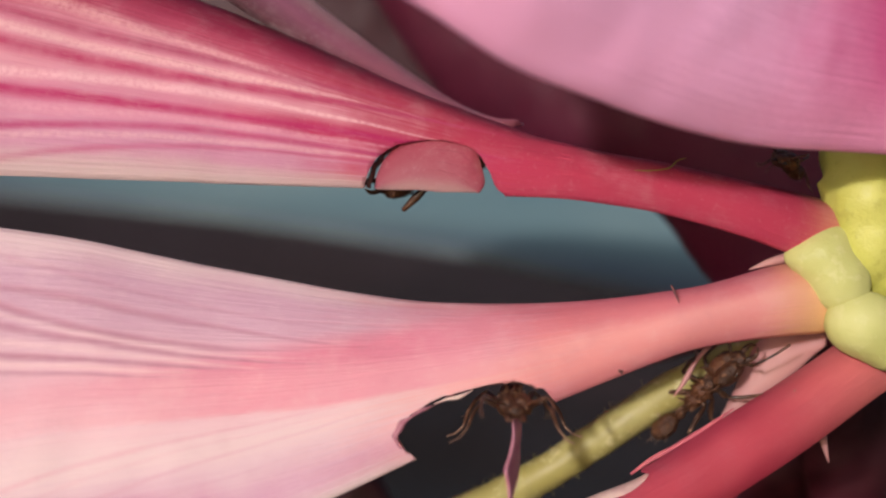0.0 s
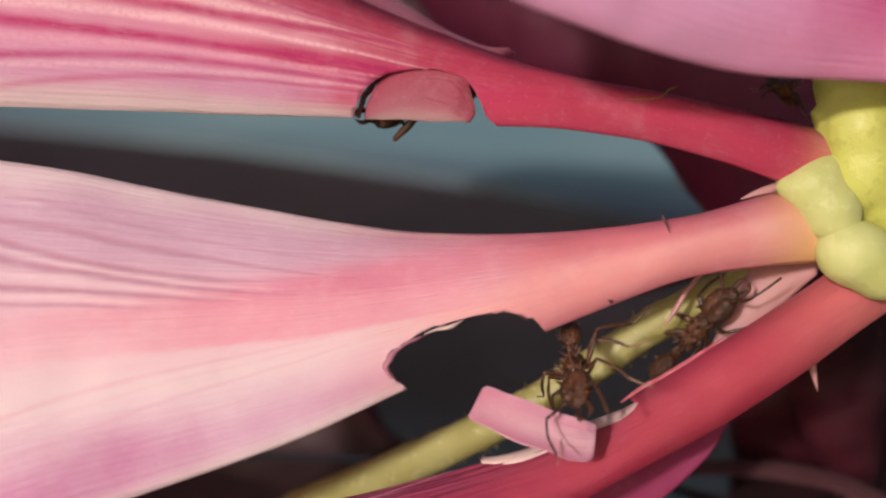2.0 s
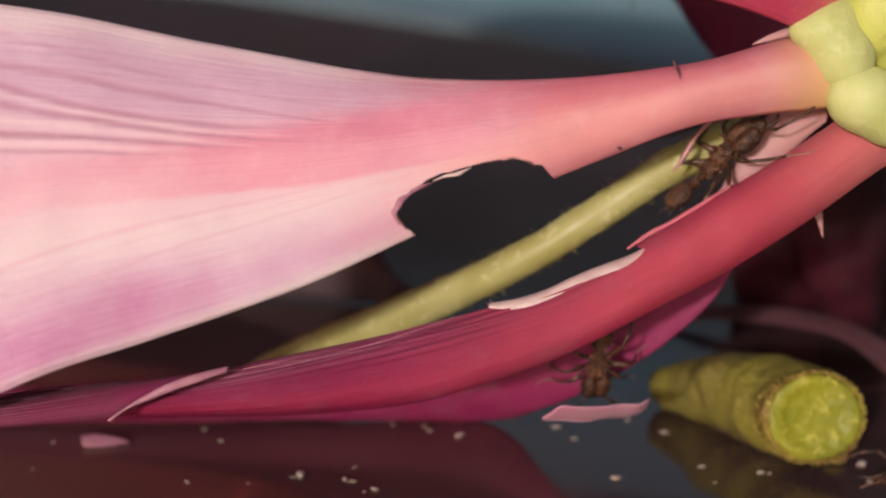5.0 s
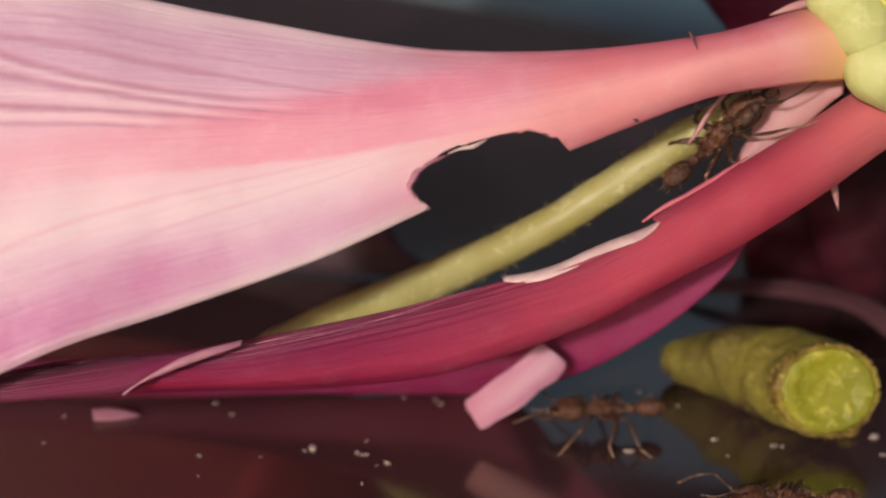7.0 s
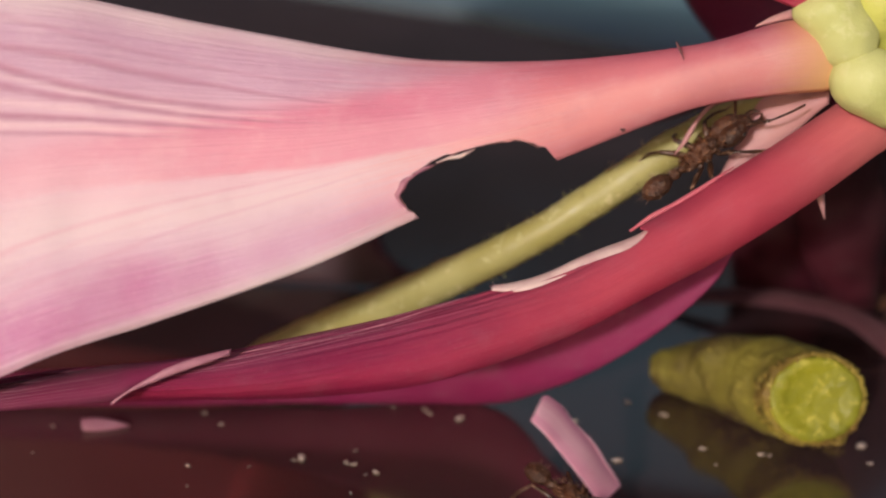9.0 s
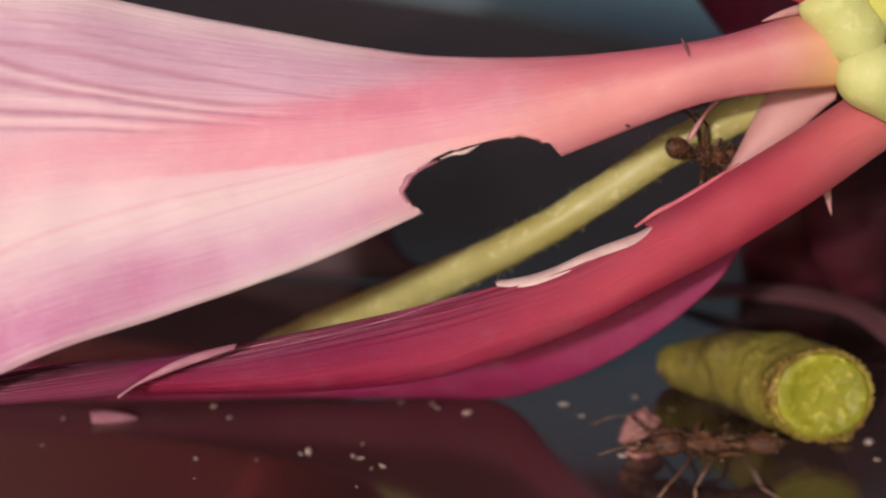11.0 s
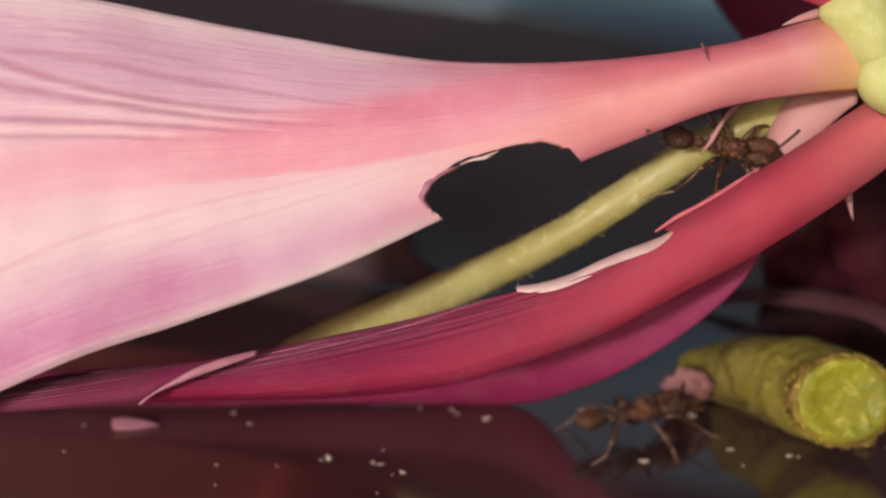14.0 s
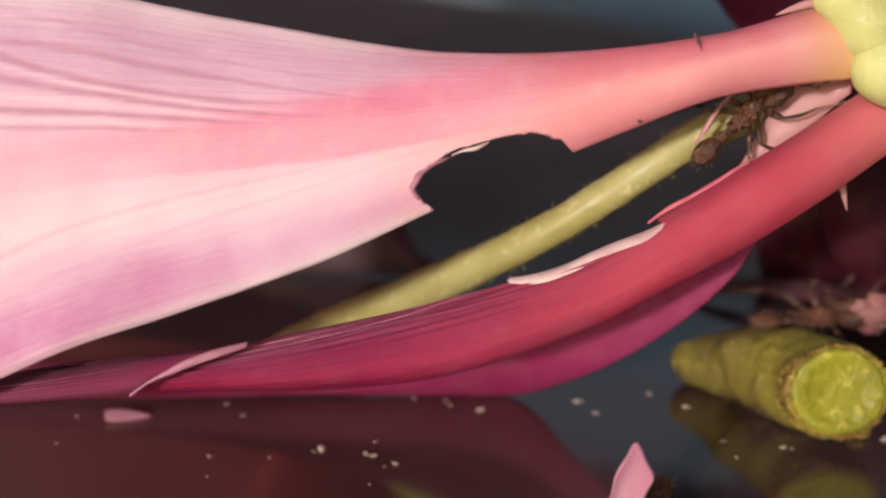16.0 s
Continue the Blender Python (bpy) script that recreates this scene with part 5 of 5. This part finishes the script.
def motions():
    walk(CARRIER, [
        (0.0, stance((3.6, 52.5, 15.9), (3.5, 47.6, 16.5), (0, -.2, 1))),
        (0.2, stance((3.8, 51.2, 16.2), (4.0, 47.3, 15.8), (0.1, -.3, 1))),
        (0.4, stance((4.3, 51.2, 16.6), (4.7, 47.4, 15.9), (0.2, -.5, .8))),
        (0.6, stance((4.6, 51.2, 16.1), (6.1, 47.6, 15.8), (0.3, -.6, .7))),
        (0.8, stance((3.9, 50.6, 16.1), (6.0, 47.4, 15.2), (0.2, -.7, .6))),
        (1.0, stance((4.0, 50.4, 16.1), (6.3, 47.4, 15.2), FRONT)),
        (1.2, stance((3.8, 50.5, 16.1), (5.9, 47.4, 15.0), FRONT)),
        (1.4, stance((4.9, 50.8, 16.1), (6.1, 47.4, 14.6), FRONT)),
        (1.6, stance((5.6, 50.9, 15.6), (5.8, 47.2, 14.3), (-0.3, -.85, .5))),
        (1.8, stance((6.1, 50.8, 15.7), (6.0, 47.2, 14.3), (-0.5, -.75, .5))),
        (2.0, stance((6.5, 50.7, 15.6), (6.4, 47.0, 14.5), (-0.7, -.6, .5))),
        (2.2, stance((7.1, 50.5, 15.7), (6.3, 47.0, 14.1), (-0.8, -.5, .4))),
        (2.4, stance((7.8, 49.8, 16.0), (6.1, 46.9, 14.0), (-0.8, -.6, .2))),
        (2.6, stance((8.0, 49.7, 15.2), (6.3, 46.8, 13.2), (-0.7, -.7, .2))),
        (2.8, stance((8.7, 47.4, 14.7), (7.3, 46.6, 11.8), FRONT)),
        (3.0, stance((8.1, 47.0, 14.0), (6.9, 46.6, 11.0), FRONT)),
        (3.2, stance((8.2, 46.9, 12.5), (5.6, 46.7, 10.1), FRONT)),
        (3.4, stance((8.9, 48.0, 12.1), (5.4, 46.0, 10.2), FRONT)),
        (3.5, stance((9.1, 48.4, 11.9), (5.5, 46.0, 9.9), FRONT)),
        (3.6, stance((8.9, 48.4, 11.9), (6.4, 45.9, 9.6), FRONT)),
        (3.8, stance((8.5, 49.3, 11.7), (7.7, 45.0, 9.5), (-.05, -.5, .85))),
        (4.0, stance((8.1, 49.5, 11.8), (7.6, 44.9, 9.6), (-.05, -.45, .88))),
        (4.2, stance((7.7, 49.6, 11.3), (7.3, 45.3, 9.0), (-.05, -.45, .88))),
        (5.0, stance((7.9, 51.4, 8.0), (8.0, 53.5, 4.7), (0, -.7, .7))),
        (5.7, afoot((8.8, 57.9, 1.5), -95, 0.3)),
        (6.3, afoot((8.7, 56.7, 1.5), -100)), (6.6, afoot((9.6, 56.8, 1.5), -125)), (6.9, afoot((8.6, 55.2, 1.5), -168)),
        (7.2, afoot((7.2, 55.0, 1.5), -188)), (7.5, afoot((6.4, 55.2, 1.5), -200)), (7.8, afoot((7.2, 53.1, 1.5), -168)),
        (8.1, afoot((6.1, 51.6, 1.5), -160)), (8.3, afoot((5.1, 50.4, 1.5), -162)), (8.5, afoot((2.8, 49.3, 1.5), -168)),
        (8.7, afoot((3.5, 49.0, 1.5), -135)), (8.9, afoot((5.4, 47.8, 1.5), -75)), (9.2, afoot((7.5, 47.1, 1.5), -40)),
        (9.7, afoot((9.9, 43.6, 1.5), -35)), (10.4, afoot((16.1, 40.0, 1.5), -25)), (11.4, afoot((23.2, 40.8, 1.5), -70)),
        (12.6, afoot((27.2, 43.1, 1.5), -130)), (13.8, afoot((26.6, 46.2, 1.5), -180)), (14.3, afoot((23.7, 47.2, 1.5), -180)),
        (14.5, afoot((21.5, 47.6, 1.5), -180)), (14.7, afoot((17.5, 47.9, 1.5), -180)), (14.9, afoot((13.7, 48.1, 1.5), -180)),
        (15.1, afoot((10.9, 48.1, 1.5), -180)), (15.3, afoot((11.0, 48.0, 1.5), -176)), (15.5, afoot((10.8, 47.3, 1.5), -170)),
        (15.7, afoot((10.1, 46.2, 1.5), -140)), (16.0, afoot((9.1, 45.2, 1.5), -100))])
    walk(STRIP, [
        (0.0, held((3.4, 47.4, 14.9), 80, 74, 52)), (0.2, held((3.8, 46.8, 13.9), 80, 50, 55)), (0.4, held((5.4, 47.2, 14.2), 35, 35, 40)), (0.6, held((7.6, 47.5, 14.2), 18, 12, 18)),
        (1.0, held((7.3, 47.7, 13.4), -2, 15)), (1.4, held((5.9, 47.6, 13.2), -12, 18)), (1.8, held((4.8, 47.4, 13.1), -19, 24)),
        (2.2, held((4.9, 47.1, 12.5), -21, 30)), (2.6, held((5.5, 46.7, 11.3), -28, 42, 32)), (2.75, held((6.2, 46.1, 11.1), 10, 50, 30)),
        (2.9, held((6.9, 46.3, 10.6), 50, 60, 55)), (3.0, held((6.4, 46.4, 9.4), 35, 60, 65)), (3.2, held((4.4, 45.9, 9.5), 10, 40, 35)), (3.5, held((4.5, 46.5, 8.5), -10, 30, 30)),
        (3.8, held((7.9, 46.6, 7.2), -38, 34, 46)), (4.2, held((7.8, 47.0, 6.9), -45, 38, 46)), (5.0, held((8.0, 51.3, 4.5), 0, 62, 25)), (5.6, held((8.0, 53.1, 3.3), 45, 68)),
        (6.3, held((8.1, 53.9, 2.3), 80, 68)),
        (6.5, held((6.9, 53.9, 2.5), 72, 42)),
        (6.7, held((6.7, 53.9, 2.6), 66, 38)),
        (6.9, held((5.6, 54.0, 2.8), 44, 25)),
        (7.0, held((3.6, 54.0, 3.1), 36, 12)),
        (7.1, held((2.5, 54.1, 3.2), 34, 2)),
        (7.3, held((2.2, 54.3, 3.8), 32, 0)),
        (7.5, held((2.0, 54.4, 3.8), 30, 5)),
        (7.8, held((4.6, 53.1, 3.4), 42, 25)),
        (8.0, held((5.1, 51.7, 3.9), 66, 42)), (8.1, held((4.7, 51.3, 3.6), 66, 42)), (8.3, held((2.6, 50.1, 2.8), 60, 48)), (8.5, held((-0.5, 49.2, 3.2), 52, 35)),
        (8.7, held((2.2, 49.0, 2.8), 68, 55)), (8.9, held((4.9, 48.2, 3.4), 122, 52)), (9.2, held((9.1, 47.7, 3.3), 132, 35)),
        (9.7, held((12.1, 46.6, 1.9), 140, 30)), (10.4, held((19.0, 44.5, 0.6), 145, 20)), (11.4, held((26.0, 45.1, 0.5), 170, 20)),
        (12.6, held((27.7, 46.4, 1.1), 200, 20)), (13.8, held((23.0, 47.5, 1.5), 211, 10)), (14.3, held((17.0, 42.3, 5.0), 211, 5)),
        (14.5, held((15.0, 42.7, 5.9), 212, 5)), (14.7, held((11.6, 42.7, 6.4), 211, 5)), (14.9, held((8.1, 42.7, 6.6), 211, 5)),
        (15.1, held((5.1, 42.6, 6.6), 209, 5)), (15.3, held((6.0, 42.7, 6.7), 206, 10)), (15.5, held((6.0, 42.5, 6.2), 212, 5)),
        (15.7, held((7.3, 42.3, 5.5), 235, 40)), (15.9, held((7.6, 42.8, 3.9), 255, 60, 35)), (16.0, held((7.3, 42.7, 3.6), 258, 62, 40))])
    walk(HAULER, [
        (0.0, afoot((30.5, 52.4, 1.5), 180)), (9.8, afoot((31.3, 53.1, 1.5), 180)), (10.6, afoot((19.0, 50.6, 1.5), 178)),
        (11.3, afoot((9.6, 52.4, 1.5), 178)), (11.7, afoot((4.8, 52.2, 1.5), 180)), (12.1, afoot((-1.8, 51.8, 1.5), 179)),
        (12.5, afoot((-3.3, 51.3, 1.5), 178)), (12.8, afoot((-2.4, 51.3, 1.5), 172)), (13.0, afoot((0.2, 51.3, 1.5), 168)),
        (13.2, afoot((2.5, 51.8, 1.5), 135)), (13.4, afoot((3.9, 53.4, 1.5), 80)), (13.6, afoot((5.7, 53.5, 1.5), 50)),
        (13.8, afoot((7.8, 55.2, 1.3), 20)), (14.0, afoot((9.2, 55.6, 1.3), 22)), (14.2, afoot((9.7, 56.0, 1.3), 28)), (14.4, afoot((9.1, 57.0, 1.3), 28)), (14.6, afoot((9.7, 57.2, 1.3), 26)), (14.75, afoot((10.5, 57.4, 1.3), 26)),
        (14.9, stance((10.4, 58.3, -0.3), (12.4, 58.6, 2.1), (-.35, -.55, .75))),
        (15.1, stance((11.1, 57.3, 0.2), (13.7, 58.2, 3.2), (-.35, -.55, .75))),
        (15.2, stance((11.5, 57.3, 0.4), (14.8, 58.0, 3.7), (-.35, -.55, .75))),
        (15.4, stance((12.4, 57.6, 1.4), (15.2, 57.8, 4.8), (-.35, -.55, .75))),
        (15.6, stance((12.9, 57.8, 2.5), (15.6, 58.0, 5.0), (-.35, -.55, .75))),
        (15.7, stance((13.7, 58.2, 3.3), (16.5, 58.3, 5.1), (-.35, -.55, .75))),
        (15.85, stance((15.2, 58.6, 4.0), (18.4, 58.8, 4.8), (-.35, -.55, .75))),
        (16.0, stance((17.0, 58.8, 4.4), (20.7, 59.0, 4.7), (-.35, -.55, .75)))])
    walk(BALL, [
        (0.0, pose(0.0417, 0.053, 0.0014)), (9.8, held((29.1, 54.3, 1.3), 0, 0)), (10.6, held((16.5, 53.2, 0.7), 20, 0)),
        (11.3, held((6.3, 53.2, 1.1), 40, 10)), (11.7, held((1.1, 52.4, 0.6), 50, 20)), (12.1, held((-5.8, 52.5, 1.4), 30, 10)),
        (12.5, held((-7.5, 51.3, 1.3), 20, 0)), (12.8, held((-6.8, 51.5, 1.7), 30, 10)), (13.0, held((-3.8, 52.2, 1.8), 50, 30)),
        (13.2, held((0.1, 54.3, 1.2), 20, 60)), (13.4, held((4.5, 57.9, 0.6), 0, 80)), (13.6, held((7.4, 58.4, 0.3), -20, 60)),
        (13.8, held((10.5, 57.2, 1.4), -45, 25)), (14.0, held((12.1, 58.4, 1.4), -45, 25)), (14.2, held((12.7, 58.9, 1.4), -45, 25)), (14.4, held((12.0, 59.7, 1.4), -45, 25)), (14.6, held((12.6, 60.2, 1.4), -45, 25)), (14.75, held((13.3, 60.5, 1.4), -45, 25)),
        (14.9, held((12.8, 58.2, 2.9), -55, 10)), (15.1, held((14.1, 57.8, 4.0), -55, 10)), (15.2, held((15.3, 57.6, 4.4), -55, 10)), (15.4, held((16.4, 57.6, 5.3), -55, 10)), (15.6, held((16.8, 57.8, 5.4), -55, 10)), (15.7, held((17.8, 58.0, 5.5), -55, 10)), (15.85, held((19.6, 58.4, 5.2), -55, 10)), (16.0, held((21.9, 58.6, 5.0), -55, 10))])
    walk(SITTER, [
        (0.0, stance((11.0, 54.4, 13.8), (13.4, 53.2, 16.8), ASLANT)), (1.0, stance((11.5, 54.4, 13.7), (14.1, 53.2, 16.8), ASLANT)), (2.4, stance((11.2, 54.4, 13.0), (13.5, 53.2, 16.5), ASLANT)), (4.0, stance((11.9, 54.2, 14.1), (14.4, 53.2, 17.4), ASLANT)), (7.0, stance((10.8, 53.4, 14.1), (13.6, 53.2, 17.1), ASLANT)), (8.0, stance((10.4, 52.9, 13.9), (13.6, 53.2, 17.4), ASLANT)), (8.4, stance((10.4, 52.6, 14.1), (13.6, 53.2, 17.0), ASLANT)), (8.8, stance((10.4, 52.6, 14.2), (13.6, 53.2, 16.8), ASLANT)), (9.2, stance((10.4, 52.7, 14.4), (13.3, 53.3, 16.4), ASLANT)),
        (9.8, stance((10.8, 53.0, 14.8), (13.6, 53.8, 16.0), FRONT)), (10.6, stance((11.1, 53.0, 15.3), (13.7, 54.4, 15.0), FRONT)),
        (11.4, stance((11.4, 53.0, 15.6), (13.4, 55.2, 14.2), FRONT)), (12.2, stance((11.1, 53.0, 15.9), (13.0, 55.4, 14.2), FRONT)),
        (13.0, stance((11.1, 53.2, 16.2), (12.9, 55.0, 14.6), FRONT)), (13.6, stance((10.7, 53.3, 16.1), (13.3, 54.0, 15.0), FRONT)),
        (14.2, stance((10.5, 53.3, 16.2), (13.9, 53.6, 15.7), FRONT)), (14.8, stance((10.9, 53.3, 15.8), (14.1, 53.4, 16.7), FRONT)),
        (15.4, stance((11.6, 53.4, 15.8), (14.4, 53.5, 17.2), FRONT)), (16.0, stance((12.4, 53.6, 15.8), (14.1, 53.4, 17.6), FRONT))])
    walk(CUTTER, [(t, stance((2.0, 57.5, 25.7), (-1.9, 55.9, 24.8), (0, .9, -.5))) for t in (0.0, 16.0)])
    walk(LURKER, [
        (0.0, stance((16.7, 55.4, 25.8), (15.8, 53.4, 26.3), (0, -.6, .8))), (2.5, stance((16.8, 55.4, 25.9), (15.9, 53.5, 26.4), (0, -.6, .8))),
        (16.0, stance((16.7, 55.4, 25.8), (15.8, 53.4, 26.3), (0, -.6, .8)))])
    walk(STRAYER, [
        (0.0, stance((17.8, 70.3, 15.7), (17.4, 70.6, 18.1), (0, -1, .2))), (2.0, stance((18.2, 70.4, 16.2), (17.2, 71.0, 19.2), (0, -1, .2))), (2.5, stance((16.5, 71.0, 17.9), (14.8, 72.3, 19.4), (0, -1, .2))),
        (3.0, stance((14.4, 71.3, 20.4), (12.0, 72.7, 21.8), (0, -1, .2))), (3.5, stance((13.8, 71.7, 20.7), (11.4, 73.0, 21.7), (0, -1, .2))),
        (4.2, stance((13.5, 72.2, 20.7), (11.3, 73.6, 21.7), (0, -1, .2))), (5.5, stance((13.0, 74.0, 24.3), (11.1, 75.6, 25.8), (0, -1, .2))), (16.0, stance((13.0, 74.1, 24.5), (11.1, 75.6, 26.0), (0, -1, .2)))])
    walk(MEETER, [
        (0.0, afoot((25.5, 50.2, 1.5), 180)), (5.2, afoot((24.6, 51.3, 1.5), 180)), (6.3, afoot((21.8, 53.8, 0.0), 188)), (6.5, afoot((22.0, 53.3, 0.0), 192)), (6.65, afoot((22.1, 52.4, 0.0), 200)),
        (6.9, afoot((16.1, 46.3, 1.5), 190)), (7.2, afoot((14.6, 48.2, 1.5), 168)), (7.5, afoot((11.6, 50.7, 1.5), 170)),
        (7.65, afoot((14.1, 50.7, 1.5), 100)), (7.8, afoot((18.8, 51.4, 1.5), 20)), (8.1, afoot((25.5, 51.7, 1.5), 0)), (9.0, afoot((33.5, 51.5, 1.5), 0)), (16.0, afoot((33.8, 51.5, 1.5), 0))])
    walk(PORTER, [
        (0.0, afoot((32.8, 63.2, 0.0), 180)), (5.5, afoot((31.9, 64.0, 0.0), 180)), (6.3, afoot((28.6, 63.3, 0.0), 175)), (6.6, afoot((29.3, 62.7, -0.0), 170)), (7.2, afoot((31.4, 63.4, 0.0), 120)),
        (8.3, afoot((29.7, 68.9, 0.0), 170)), (8.8, afoot((30.1, 70.1, -0.0), 172)), (9.2, afoot((31.4, 71.0, 0.0), 165)), (10.5, afoot((39.5, 72.9, -0.0), 100)), (16.0, afoot((39.8, 72.9, 0.0), 100))])
    walk(SCRAP, [
        (0.0, held((29.8, 63.8, 0.4), 0, 0)), (5.5, held((28.8, 63.8, 0.4), 0, 0)), (6.3, held((24.7, 61.9, 1.2), 0, 0)), (6.6, held((25.8, 61.8, 1.1), 0, 0)), (7.2, held((28.6, 64.1, 1.1), 0, 10)),
        (8.3, held((26.5, 68.5, 2.8), 30, 10)), (8.8, held((26.5, 69.5, 2.9), 30, 20)), (9.2, held((27.9, 70.9, 3.1), 30, 20)), (10.5, held((35.5, 71.0, 3.5), 30, 10)), (16.0, held((35.9, 71.0, 3.5), 30, 10))])
    stride(CARRIER_LEGS, [(0.0, 4.2, 1.0), (4.3, 9.7, 1.0), (13.8, 16.0, 1.0)])
    stride(HAULER_LEGS, [(10.6, 16.0, 1.0)])
    stride(MEETER_LEGS, [(6.2, 8.2, 1.0)])
    stride(SITTER_LEGS, [(0.0, 4.2, 0.25), (6.3, 9.2, 0.4), (10.0, 16.0, 0.6)], rate=1.4)
    stride([one for one in CUTTER_LEGS if one is not BENT_LEG], [(0.0, 4.2, 0.8)], rate=0.9)
    hung = stance((2.0, 57.5, 25.7), (-1.9, 55.9, 24.8), (0, .9, -.5)).inverted()
    folded = pose(0.0, 0.0545, 0.0250, 0, 56, 0) @ pose(0, 0, 0, 0, 0, 85)
    opened = pose(0.0002, 0.0547, 0.0249)
    walk(BENT_LEG, [(t, hung @ m) for t, m in (
        (0.0, folded), (1.0, folded @ pose(0, 0, 0, 0, 4, 3)), (2.0, folded @ pose(0, 0, 0, 0, -4, 0)), (2.5, folded @ pose(0, 0, 0, 0, -3, -10)),
        (2.75, folded @ pose(0, 0, 0, 0, -8, -35)), (3.0, opened), (3.4, opened @ pose(0, 0, 0, 0, -5, 8)), (4.2, opened @ pose(0, 0, 0, 0, -3, 0)), (16.0, opened))])
    stride(STRAYER_LEGS, [(2.0, 4.2, 1.0)])
    stride(PORTER_LEGS, [(6.2, 7.2, 0.8), (8.2, 9.3, 0.8)])


motions()
